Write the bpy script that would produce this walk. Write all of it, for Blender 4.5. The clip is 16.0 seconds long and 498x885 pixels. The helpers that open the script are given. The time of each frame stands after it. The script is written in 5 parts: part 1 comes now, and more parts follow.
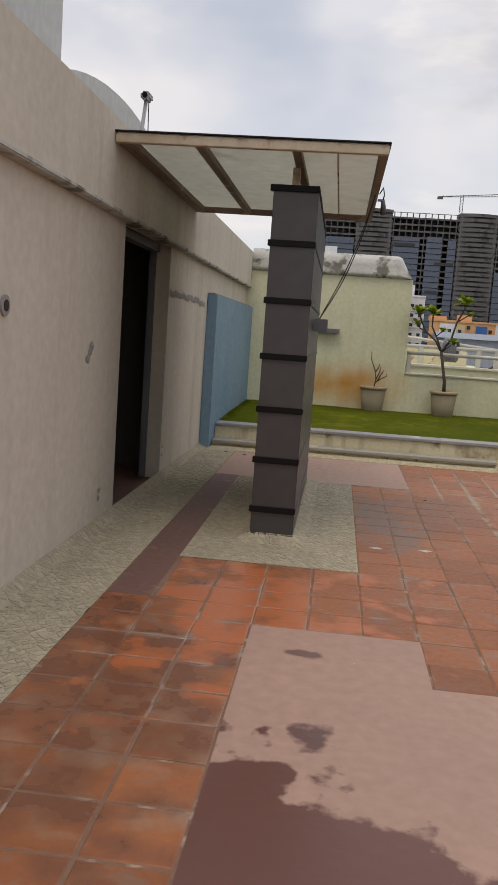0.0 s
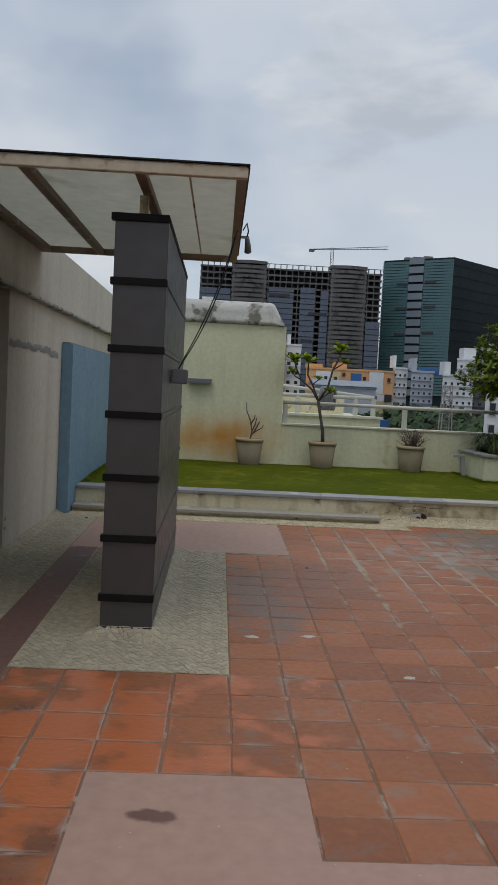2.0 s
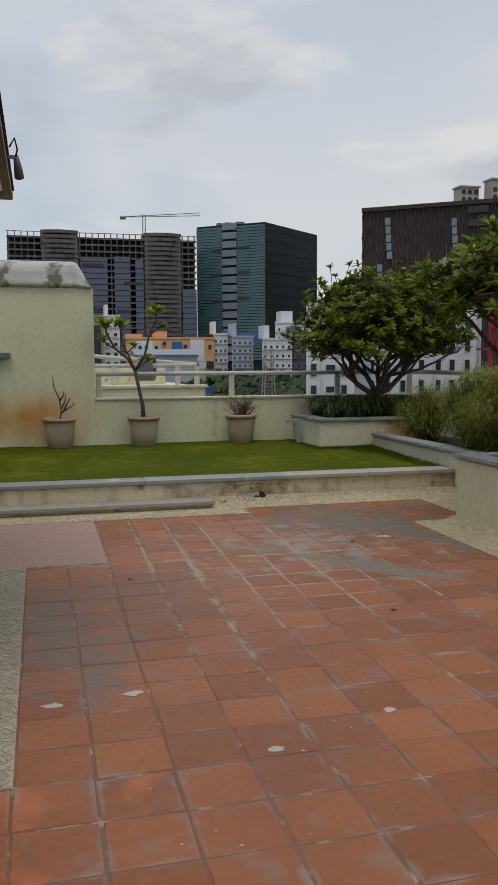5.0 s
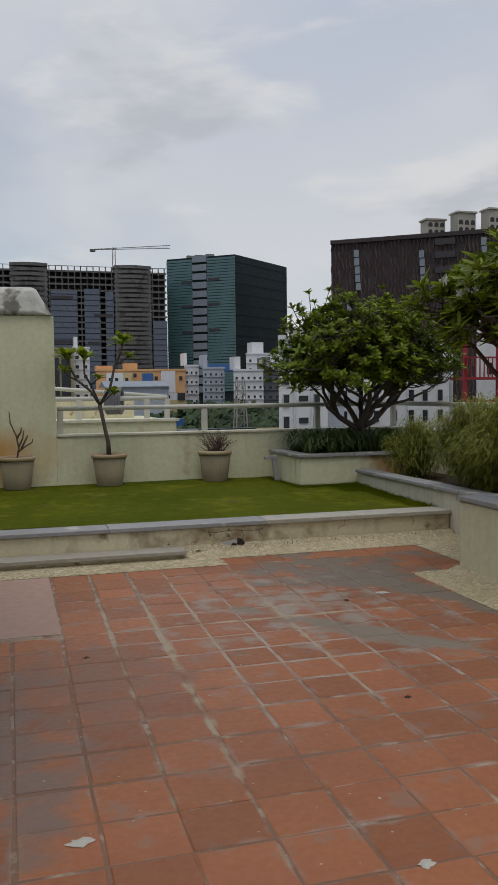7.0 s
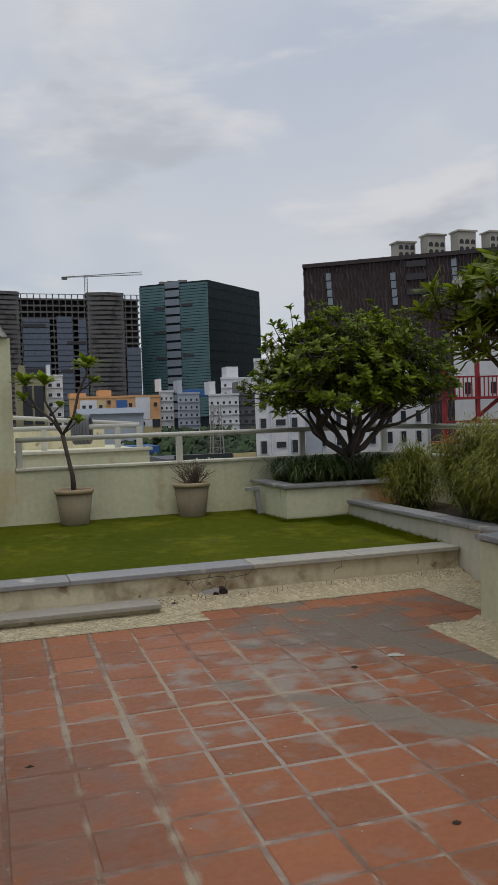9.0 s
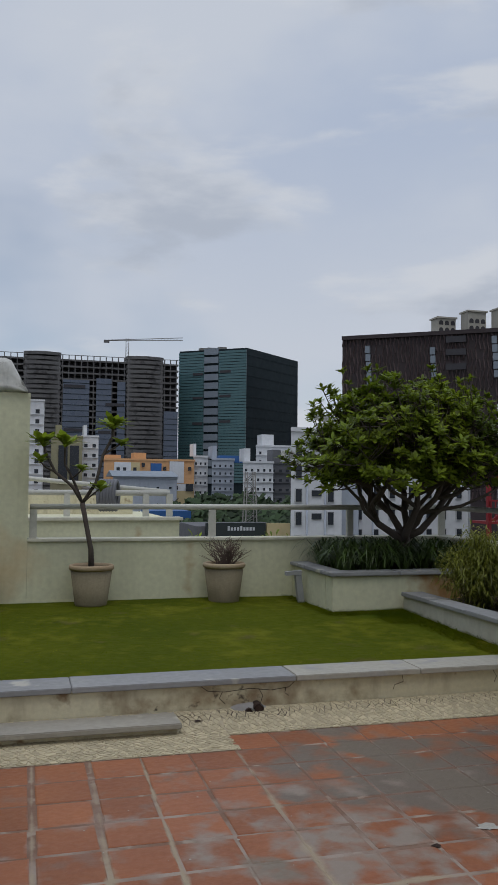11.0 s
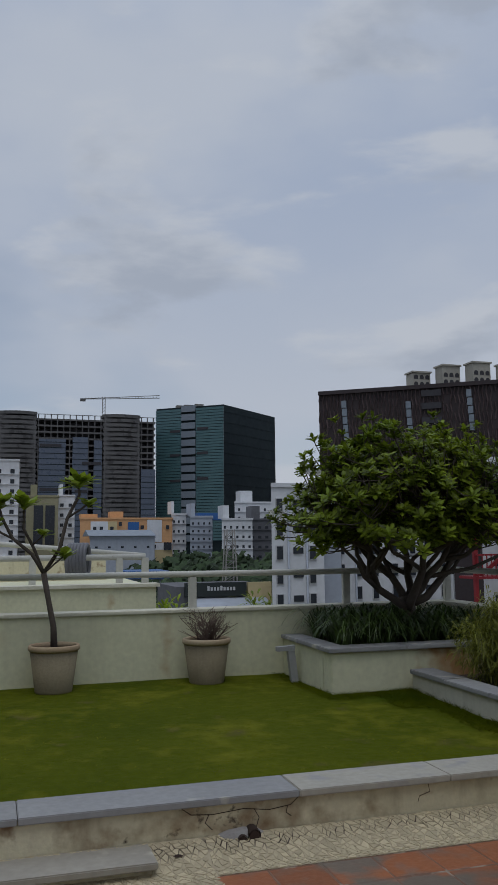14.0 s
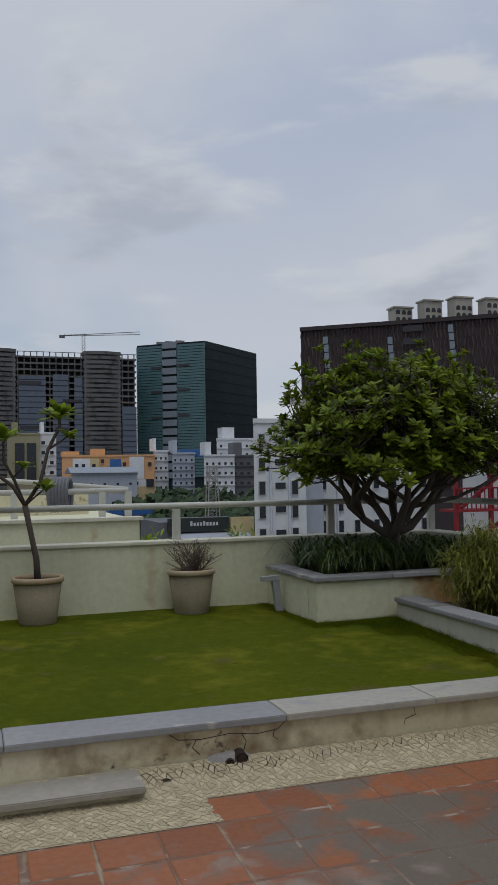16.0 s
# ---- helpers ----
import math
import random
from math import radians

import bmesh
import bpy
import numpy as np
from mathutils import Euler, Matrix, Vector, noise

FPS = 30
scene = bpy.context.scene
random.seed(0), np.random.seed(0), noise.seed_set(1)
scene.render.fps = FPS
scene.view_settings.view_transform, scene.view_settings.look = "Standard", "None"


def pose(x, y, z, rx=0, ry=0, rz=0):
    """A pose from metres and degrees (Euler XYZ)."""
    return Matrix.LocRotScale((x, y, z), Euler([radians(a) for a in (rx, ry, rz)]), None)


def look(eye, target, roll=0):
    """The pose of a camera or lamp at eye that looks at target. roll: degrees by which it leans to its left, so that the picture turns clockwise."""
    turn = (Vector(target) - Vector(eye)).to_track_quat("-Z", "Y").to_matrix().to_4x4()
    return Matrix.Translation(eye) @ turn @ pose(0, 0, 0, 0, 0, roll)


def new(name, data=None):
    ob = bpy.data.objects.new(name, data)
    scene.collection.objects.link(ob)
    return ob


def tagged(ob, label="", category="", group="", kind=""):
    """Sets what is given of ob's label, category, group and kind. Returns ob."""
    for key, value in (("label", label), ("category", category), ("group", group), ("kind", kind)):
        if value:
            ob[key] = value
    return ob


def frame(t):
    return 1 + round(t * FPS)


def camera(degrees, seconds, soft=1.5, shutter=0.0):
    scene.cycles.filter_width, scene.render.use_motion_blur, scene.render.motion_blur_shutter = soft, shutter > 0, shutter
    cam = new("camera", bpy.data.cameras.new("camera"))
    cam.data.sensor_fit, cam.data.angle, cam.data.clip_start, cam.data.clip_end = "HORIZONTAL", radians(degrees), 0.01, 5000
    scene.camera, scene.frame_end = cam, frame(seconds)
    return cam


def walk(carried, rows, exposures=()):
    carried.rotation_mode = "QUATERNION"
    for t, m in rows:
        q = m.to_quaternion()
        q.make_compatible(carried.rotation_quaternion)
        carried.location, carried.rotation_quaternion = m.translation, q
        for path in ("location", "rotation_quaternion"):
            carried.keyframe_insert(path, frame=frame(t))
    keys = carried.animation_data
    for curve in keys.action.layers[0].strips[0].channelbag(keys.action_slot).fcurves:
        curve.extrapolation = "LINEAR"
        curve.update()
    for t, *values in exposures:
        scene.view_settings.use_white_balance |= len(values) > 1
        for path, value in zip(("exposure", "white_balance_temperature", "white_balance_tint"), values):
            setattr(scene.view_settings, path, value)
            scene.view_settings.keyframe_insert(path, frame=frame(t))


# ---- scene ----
cam = camera(33.4, 16.0)
PATH = [
    (0, (-0.243, -5.349, 1.511), (-0.44, -3.376, 1.248), 4.0),
    (0.5, (-0.246, -5.086, 1.539), (-0.311, -3.098, 1.336), 3.5),
    (1, (-0.247, -4.887, 1.551), (-0.219, -2.897, 1.35), 3.7),
    (1.5, (-0.173, -4.617, 1.566), (-0.126, -2.621, 1.462), 2.4),
    (2, (-0.12, -4.406, 1.544), (-0.045, -2.411, 1.415), 2.9),
    (2.5, (-0.078, -4.092, 1.516), (0.159, -2.113, 1.359), 2.7),
    (3, (-0.042, -3.86, 1.516), (0.222, -1.887, 1.325), 2.5),
    (3.5, (0.051, -3.621, 1.535), (0.296, -1.64, 1.423), 1.4),
    (4, (0.087, -3.408, 1.511), (0.443, -1.446, 1.348), 1.4),
    (4.5, (0.072, -3.194, 1.511), (0.549, -1.258, 1.355), -0.4),
    (5, (0.133, -2.985, 1.515), (0.619, -1.054, 1.323), -0.3),
    (7.5, (0.374, -1.825, 1.531), (0.936, 0.091, 1.421), -0.8),
    (8, (0.438, -1.551, 1.492), (0.999, 0.363, 1.347), -0.7),
    (8.5, (0.461, -1.308, 1.506), (1.104, 0.582, 1.386), -0.7),
    (9, (0.566, -1.081, 1.542), (1.177, 0.823, 1.481), -1.9),
    (11.5, (0.895, 0.36, 1.611), (1.434, 2.282, 1.73), 1.2),
    (12, (0.971, 0.628, 1.611), (1.634, 2.511, 1.736), -0.3),
    (12.5, (0.961, 0.786, 1.641), (1.658, 2.651, 1.824), -0.8),
    (13, (1.012, 0.933, 1.65), (1.657, 2.811, 1.892), -1.0),
    (13.5, (1.03, 1.006, 1.676), (1.638, 2.893, 1.944), -1.3),
    (14, (1.028, 1.035, 1.677), (1.611, 2.933, 1.915), -0.5),
    (14.5, (1.07, 1.071, 1.668), (1.649, 2.978, 1.845), -1.5),
    (15, (1.121, 1.131, 1.657), (1.739, 3.029, 1.774), -1.7),
    (15.5, (1.124, 1.149, 1.684), (1.724, 3.056, 1.738), -1.4),
    (16, (1.049, 1.173, 1.622), (1.676, 3.07, 1.708), -0.9),
]
EXPOSURES = [
    (0.0, 0.28, 7250, 14), (1.0, 0.04, 6900, 11), (1.5, -0.08, 6550, 8), (2.0, -0.10, 6450, 8), (3.5, 0.02, 6600, 7), (5.0, -0.03, 6800, 9),
    (9.0, -0.14, 6700, 10), (12.0, -0.38, 6100, 10), (13.0, -0.54, 6050, 10), (14.5, -0.46, 6200, 10), (16.0, -0.32, 6350, 10),
]
walk(cam, [(t, look(eye, target, roll)) for t, eye, target, roll in PATH], EXPOSURES)

# ---- world and sun ----
world = bpy.data.worlds.new("World")
scene.world = world
world.use_nodes = True
wn, wl = world.node_tree.nodes, world.node_tree.links
wn.clear()


def wnode(kind, **kw):
    n = wn.new(kind)
    for k, v in kw.items():
        n.inputs[k].default_value = v
    return n


sky = wn.new("ShaderNodeTexSky")
sky.sky_type = "NISHITA"
sky.sun_disc = False
sky.sun_elevation, sky.sun_rotation = radians(66), radians(200)
coord = wn.new("ShaderNodeTexCoord")


def wnoise(place, scale3, scale, detail, rough, lo, hi, distort=0.0):
    """Cloud cover between 0 and 1 from noise over the sky's directions."""
    m = wn.new("ShaderNodeMapping")
    m.inputs["Scale"].default_value, m.inputs["Location"].default_value = scale3, place
    wl.new(coord.outputs["Generated"], m.inputs["Vector"])
    t = wnode("ShaderNodeTexNoise", Scale=scale, Detail=detail, Roughness=rough, Distortion=distort)
    wl.new(m.outputs[0], t.inputs["Vector"])
    k = wn.new("ShaderNodeMapRange")
    k.interpolation_type = "SMOOTHSTEP"
    k.inputs[1].default_value, k.inputs[2].default_value = lo, hi
    wl.new(t.outputs["Fac"], k.inputs[0])
    return k.outputs[0]


def wmix(fac, a, b):
    x = wn.new("ShaderNodeMix")
    x.data_type = "RGBA"
    for sock, v in ((x.inputs[0], fac), (x.inputs[6], a), (x.inputs[7], b)):
        if isinstance(v, tuple):
            sock.default_value = (*v, 1)
        elif isinstance(v, float):
            sock.default_value = v
        else:
            wl.new(v, sock)
    return x.outputs[2]


dim = wn.new("ShaderNodeVectorMath")
dim.operation = "SCALE"
dim.inputs["Scale"].default_value = 0.14
wl.new(sky.outputs[0], dim.inputs[0])
height = wn.new("ShaderNodeSeparateXYZ")
wl.new(coord.outputs["Generated"], height.inputs[0])
low = wn.new("ShaderNodeMapRange")
low.interpolation_type = "SMOOTHSTEP"
low.inputs[1].default_value, low.inputs[2].default_value = 0.05, 0.46
wl.new(height.outputs["Z"], low.inputs[0])
veil = wmix(low.outputs[0], (0.83, 0.872, 0.94), (0.61, 0.695, 0.86))
veil = wmix(wnoise((0.35, 0.1, 0.25), (1, 1, 1.9), 2.2, 5, 0.5, 0.36, 0.66), veil, (0.79, 0.838, 0.925))
clear = wmix(0.45, dim.outputs[0], veil)
body = wmix(wnoise((0.35, 0.1, 0.25), (1, 1, 1.7), 2.6, 4, 0.45, 0.30, 0.52), clear, veil)
# heaped clouds: pale tops, greyer undersides
PLACE, FLAT = (0.871, 0.659, 0.0), (1.0, 1.0, 2.7)
puff = wnoise(PLACE, FLAT, 3.4, 7, 0.52, 0.50, 0.61, 0.15)
under = wnoise((PLACE[0], PLACE[1], PLACE[2] + 0.10), FLAT, 3.4, 7, 0.52, 0.47, 0.64, 0.15)
heap = wmix(under, (0.88, 0.905, 0.95), (0.60, 0.65, 0.74))
half = wn.new("ShaderNodeMath")
half.operation = "MULTIPLY"
half.inputs[1].default_value = 0.80
wl.new(puff, half.inputs[0])
cloudy = wmix(half.outputs[0], body, heap)
back = wnode("ShaderNodeBackground", Strength=0.8)
# an overcast sky grows brighter towards the zenith
rise = wn.new("ShaderNodeMapRange")
rise.interpolation_type = "SMOOTHSTEP"
rise.inputs[1].default_value, rise.inputs[2].default_value = 0.52, 1.0
rise.inputs[3].default_value, rise.inputs[4].default_value = 1.0, 1.95
wl.new(height.outputs["Z"], rise.inputs[0])
lift = wn.new("ShaderNodeVectorMath")
lift.operation = "SCALE"
wl.new(cloudy, lift.inputs[0])
wl.new(rise.outputs[0], lift.inputs["Scale"])
wl.new(lift.outputs[0], back.inputs[0])
wl.new(back.outputs[0], wn.new("ShaderNodeOutputWorld").inputs[0])

sun = new("sun", bpy.data.lights.new("sun", "SUN"))
sun.data.energy, sun.data.angle, sun.data.color = 0.75, radians(25), (1.0, 0.95, 0.88)
sun.matrix_world = look((-6, -16, 40), (0, 0, 0))


# ---- materials ----
def surf(name, c, c2=None, scale=9.0, rough=0.8, bump=0.25, streak=0.0, dirt=(0.10, 0.085, 0.065), rnd=0.0, island=0.0,
         metal=0.0, wear=None, wear_at=0.62, dist=0.01, streak_scale=(3.5, 3.5, 0.28), spec=0.35, through_light=0.0):
    """Procedural paint, stone or metal: two scales of tone, worn patches, run-down streaks and fine relief."""
    m = bpy.data.materials.new(name)
    m.use_nodes = True
    n, l = m.node_tree.nodes, m.node_tree.links
    b = n["Principled BSDF"]
    geo = n.new("ShaderNodeNewGeometry")
    c2 = c2 or tuple(v * 0.78 for v in c)

    def noise_fac(sc, detail, lo, hi, vec=None):
        t = n.new("ShaderNodeTexNoise")
        t.inputs["Scale"].default_value, t.inputs["Detail"].default_value = sc, detail
        l.new(vec or geo.outputs["Position"], t.inputs["Vector"])
        r = n.new("ShaderNodeMapRange")
        r.inputs[1].default_value, r.inputs[2].default_value = lo, hi
        l.new(t.outputs["Fac"], r.inputs[0])
        return r.outputs[0], t.outputs["Fac"]

    def mix(fac, a, bb):
        x = n.new("ShaderNodeMix")
        x.data_type = "RGBA"
        if isinstance(fac, float):
            x.inputs[0].default_value = fac
        else:
            l.new(fac, x.inputs[0])
        for sock, v in ((x.inputs[6], a), (x.inputs[7], bb)):
            if isinstance(v, tuple):
                sock.default_value = (*v[:3], 1)
            else:
                l.new(v, sock)
        return x.outputs[2]

    coarse, _ = noise_fac(scale * 0.16, 4, 0.3, 0.7)
    fine, raw = noise_fac(scale * 3.0, 6, 0.25, 0.75)
    col = mix(coarse, c, c2)
    col = mix(fine, col, mix(0.35, col, tuple(v * 0.55 for v in c)))
    if wear:
        w, _ = noise_fac(scale * 0.55, 7, wear_at, wear_at + 0.09)
        col = mix(w, col, wear)
    if streak:
        mp = n.new("ShaderNodeMapping")
        mp.inputs["Scale"].default_value = streak_scale
        l.new(geo.outputs["Position"], mp.inputs["Vector"])
        s, _ = noise_fac(2.2, 6, 0.52, 0.82, mp.outputs[0])
        k = n.new("ShaderNodeMath")
        k.operation = "MULTIPLY"
        k.inputs[1].default_value = streak
        l.new(s, k.inputs[0])
        col = mix(k.outputs[0], col, dirt)
    if rnd or island:
        src = n.new("ShaderNodeObjectInfo").outputs["Random"] if rnd else geo.outputs["Random Per Island"]
        amount = rnd or island
        r = n.new("ShaderNodeMapRange")
        r.inputs[3].default_value, r.inputs[4].default_value = 1 - amount, 1 + amount
        l.new(src, r.inputs[0])
        h = n.new("ShaderNodeHueSaturation")
        l.new(r.outputs[0], h.inputs["Value"])
        l.new(col, h.inputs["Color"])
        col = h.outputs[0]
    l.new(col, b.inputs["Base Color"])
    rr = n.new("ShaderNodeMapRange")
    rr.inputs[3].default_value, rr.inputs[4].default_value = max(0.03, rough - 0.12), min(1, rough + 0.12)
    l.new(raw, rr.inputs[0])
    l.new(rr.outputs[0], b.inputs["Roughness"])
    b.inputs["Metallic"].default_value = metal
    b.inputs["Specular IOR Level"].default_value = spec
    if bump:
        bp = n.new("ShaderNodeBump")
        bp.inputs["Strength"].default_value, bp.inputs["Distance"].default_value = bump, dist
        l.new(raw, bp.inputs["Height"])
        l.new(bp.outputs[0], b.inputs["Normal"])
    if through_light:
        tr = n.new("ShaderNodeBsdfTranslucent")
        l.new(col, tr.inputs[0])
        ms = n.new("ShaderNodeMixShader")
        ms.inputs[0].default_value = through_light
        l.new(b.outputs[0], ms.inputs[1])
        l.new(tr.outputs[0], ms.inputs[2])
        l.new(ms.outputs[0], n["Material Output"].inputs[0])
    return m


def stain(m, colour, sources, lo, hi, rough=None):
    """Lay a stain or a patch of painted shade of its own shape over a material: a sum of noise, slopes, round patches
    and bands, between lo and hi.
    """
    n, l = m.node_tree.nodes, m.node_tree.links
    b = n["Principled BSDF"]
    geo = n.new("ShaderNodeNewGeometry")
    total = None
    for kind, *v in sources:
        if kind == "noise":
            t = n.new("ShaderNodeTexNoise")
            t.inputs["Scale"].default_value, t.inputs["Detail"].default_value = v[0], 6
            l.new(geo.outputs["Position"], t.inputs["Vector"])
            k = n.new("ShaderNodeMath")
            k.operation = "MULTIPLY"
            k.inputs[1].default_value = v[1]
            l.new(t.outputs["Fac"], k.inputs[0])
            out = k.outputs[0]
        elif kind == "dot":
            d = n.new("ShaderNodeVectorMath")
            d.operation = "DOT_PRODUCT"
            d.inputs[1].default_value = v[0]
            l.new(geo.outputs["Position"], d.inputs[0])
            out = d.outputs["Value"]
        elif kind == "line":
            d = n.new("ShaderNodeVectorMath")
            d.operation = "DOT_PRODUCT"
            d.inputs[1].default_value = v[0]
            l.new(geo.outputs["Position"], d.inputs[0])
            off = n.new("ShaderNodeMath")
            off.operation = "SUBTRACT"
            off.inputs[1].default_value = v[1]
            l.new(d.outputs["Value"], off.inputs[0])
            far = n.new("ShaderNodeMath")
            far.operation = "ABSOLUTE"
            l.new(off.outputs[0], far.inputs[0])
            k = n.new("ShaderNodeMath")
            k.operation = "MULTIPLY"
            k.inputs[1].default_value = -v[2]
            l.new(far.outputs[0], k.inputs[0])
            out = k.outputs[0]
        else:
            s = n.new("ShaderNodeVectorMath")
            s.operation = "SUBTRACT"
            s.inputs[1].default_value = v[0]
            l.new(geo.outputs["Position"], s.inputs[0])
            q = n.new("ShaderNodeVectorMath")
            q.operation = "MULTIPLY"
            q.inputs[1].default_value = v[1]
            l.new(s.outputs[0], q.inputs[0])
            g = n.new("ShaderNodeVectorMath")
            g.operation = "LENGTH"
            l.new(q.outputs[0], g.inputs[0])
            k = n.new("ShaderNodeMath")
            k.operation = "MULTIPLY"
            k.inputs[1].default_value = -1.0
            l.new(g.outputs["Value"], k.inputs[0])
            out = k.outputs[0]
        if total is None:
            total = out
        else:
            a = n.new("ShaderNodeMath")
            l.new(total, a.inputs[0])
            l.new(out, a.inputs[1])
            total = a.outputs[0]
    r = n.new("ShaderNodeMapRange")
    r.inputs[1].default_value, r.inputs[2].default_value = lo, hi
    l.new(total, r.inputs[0])
    x = n.new("ShaderNodeMix")
    x.data_type = "RGBA"
    l.new(r.outputs[0], x.inputs[0])
    l.new(b.inputs["Base Color"].links[0].from_socket, x.inputs[6])
    x.inputs[7].default_value = (*colour, 1)
    l.new(x.outputs[2], b.inputs["Base Color"])
    if rough is not None:
        y = n.new("ShaderNodeMix")
        l.new(r.outputs[0], y.inputs[0])
        l.new(b.inputs["Roughness"].links[0].from_socket, y.inputs[2])
        y.inputs[3].default_value = rough
        l.new(y.outputs[0], b.inputs["Roughness"])
    return m


CREAM = surf("cream_paint", (0.66, 0.63, 0.50), (0.58, 0.55, 0.43), 6, 0.85, 0.2, streak=0.35, dirt=(0.25, 0.22, 0.15))
GREENISH = surf("pale_green_paint", (0.69, 0.675, 0.465), (0.61, 0.595, 0.40), 6, 0.8, 0.2, streak=0.25, dirt=(0.30, 0.27, 0.17))
stain(GREENISH, (0.50, 0.24, 0.05), [("noise", 2.2, 1.1), ("ball", (-0.05, 9.45, 0.72), (0.75, 0.2, 1.5))], -0.30, 0.55)
stain(GREENISH, (0.40, 0.27, 0.13), [("noise", 6, 1.4), ("ball", (2.72, 9.46, 0.6), (5, 0, 0.8))], 0.35, 1.1)
stain(GREENISH, (0.36, 0.20, 0.08), [("noise", 4, 1.4), ("ball", (5.3, 8.2, 0.4), (1.3, 1.3, 1.0))], 0.05, 0.5)
WALLW = surf("weathered_wall_paint", (0.64, 0.57, 0.47), (0.56, 0.50, 0.41), 5, 0.85, 0.25, streak=0.5, dirt=(0.30, 0.235, 0.16), streak_scale=(1.3, 1.3, 0.14))
GREYWALL = surf("grey_white_paint", (0.62, 0.62, 0.60), (0.55, 0.55, 0.54), 4, 0.85, 0.15, streak=0.2, dirt=(0.3, 0.29, 0.27))
KERB = surf("stained_kerb_plaster", (0.68, 0.62, 0.43), (0.60, 0.54, 0.36), 9, 0.85, 0.5, streak=0.75, dirt=(0.15, 0.085, 0.04),
            wear=(0.27, 0.185, 0.11), wear_at=0.60, streak_scale=(2.6, 2.6, 0.6))
stain(KERB, (0.19, 0.115, 0.055), [("noise", 7, 1.7), ("ball", (2.3, 5.7, 0.12), (0.32, 0, 1.5))], 0.55, 1.15)
stain(KERB, (0.05, 0.035, 0.025), [("noise", 13, 2.0), ("ball", (2.2, 5.7, 0.12), (0.5, 0, 1.0))], 1.12, 1.3)
COPING = surf("grey_stone_coping", (0.335, 0.33, 0.32), (0.255, 0.253, 0.25), 7, 0.6, 0.3, wear=(0.50, 0.47, 0.40), wear_at=0.6, rnd=0.16)
COPINGB = surf("beige_stone_coping", (0.44, 0.41, 0.34), (0.35, 0.33, 0.275), 7, 0.6, 0.3, wear=(0.30, 0.29, 0.28), wear_at=0.57)
STEPST = surf("tan_stone_slab", (0.36, 0.33, 0.27), (0.29, 0.265, 0.22), 7, 0.7, 0.3, wear=(0.46, 0.42, 0.34), wear_at=0.58)
MOULD = surf("weathered_moulding", (0.56, 0.55, 0.50), (0.40, 0.39, 0.35), 8, 0.85, 0.3, streak=0.95, dirt=(0.09, 0.085, 0.07), wear=(0.16, 0.15, 0.12), wear_at=0.53)
BLUE = surf("faded_blue_paint", (0.16, 0.27, 0.36), (0.21, 0.33, 0.42), 5, 0.6, 0.15, streak=0.3, dirt=(0.30, 0.38, 0.44))
TILE = surf("terracotta_tile", (0.325, 0.116, 0.045), (0.26, 0.093, 0.043), 9, 0.46, 0.35, rnd=0.17, wear=(0.25, 0.125, 0.078), wear_at=0.58, spec=0.25)
TILEREST = surf("terracotta_tile_far", (0.325, 0.116, 0.045), (0.26, 0.093, 0.043), 9, 0.46, 0.35, island=0.17, wear=(0.25, 0.125, 0.078), wear_at=0.58, spec=0.25)
for tm in (TILE, TILEREST):
    stain(tm, (0.29, 0.18, 0.12), [("noise", 5.5, 2.4), ("ball", (-0.9, -2.3, 0), (0.55, 0.40, 0))], 0.90, 1.5)
    stain(tm, (0.17, 0.07, 0.04), [("noise", 4.2, 2.4), ("ball", (-1.2, -1.9, 0), (0.45, 0.3, 0))], 0.62, 1.15, 0.25)
    stain(tm, (0.40, 0.12, 0.045), [("noise", 3.1, 1.0), ("ball", (-0.6, -0.8, 0), (0.25, 0.18, 0))], 0.32, 0.42, 0.3)
    stain(tm, (0.16, 0.125, 0.095), [("noise", 2.3, 2.6), ("ball", (3.0, 4.5, 0), (0.55, 0.60, 0))], 0.80, 1.1)
    stain(tm, (0.27, 0.215, 0.17), [("noise", 4.5, 2.6), ("ball", (2.3, 3.5, 0), (0.42, 0.40, 0))], 1.0, 1.45)
# cement smeared over the tile edges
tn, tl = TILE.node_tree.nodes, TILE.node_tree.links
tc = tn.new("ShaderNodeTexCoord")
ab = tn.new("ShaderNodeVectorMath")
ab.operation = "ABSOLUTE"
tl.new(tc.outputs["Object"], ab.inputs[0])
sx = tn.new("ShaderNodeSeparateXYZ")
tl.new(ab.outputs[0], sx.inputs[0])
mx = tn.new("ShaderNodeMath")
mx.operation = "MAXIMUM"
tl.new(sx.outputs[0], mx.inputs[0])
tl.new(sx.outputs[1], mx.inputs[1])
ns = tn.new("ShaderNodeTexNoise")
ns.inputs["Scale"].default_value, ns.inputs["Detail"].default_value = 4.5, 6
gp = tn.new("ShaderNodeNewGeometry")
tl.new(gp.outputs["Position"], ns.inputs["Vector"])
sm = tn.new("ShaderNodeMath")
sm.operation = "MULTIPLY_ADD"
sm.inputs[1].default_value = 0.16
tl.new(ns.outputs["Fac"], sm.inputs[0])
tl.new(mx.outputs[0], sm.inputs[2])
er = tn.new("ShaderNodeMapRange")
er.inputs[1].default_value, er.inputs[2].default_value, er.inputs[4].default_value = 0.212, 0.245, 0.85
tl.new(sm.outputs[0], er.inputs[0])
em = tn.new("ShaderNodeMix")
em.data_type = "RGBA"
tl.new(er.outputs[0], em.inputs[0])
tl.new(tn["Principled BSDF"].inputs["Base Color"].links[0].from_socket, em.inputs[6])
em.inputs[7].default_value = (0.29, 0.21, 0.165, 1)
tl.new(em.outputs[2], tn["Principled BSDF"].inputs["Base Color"])
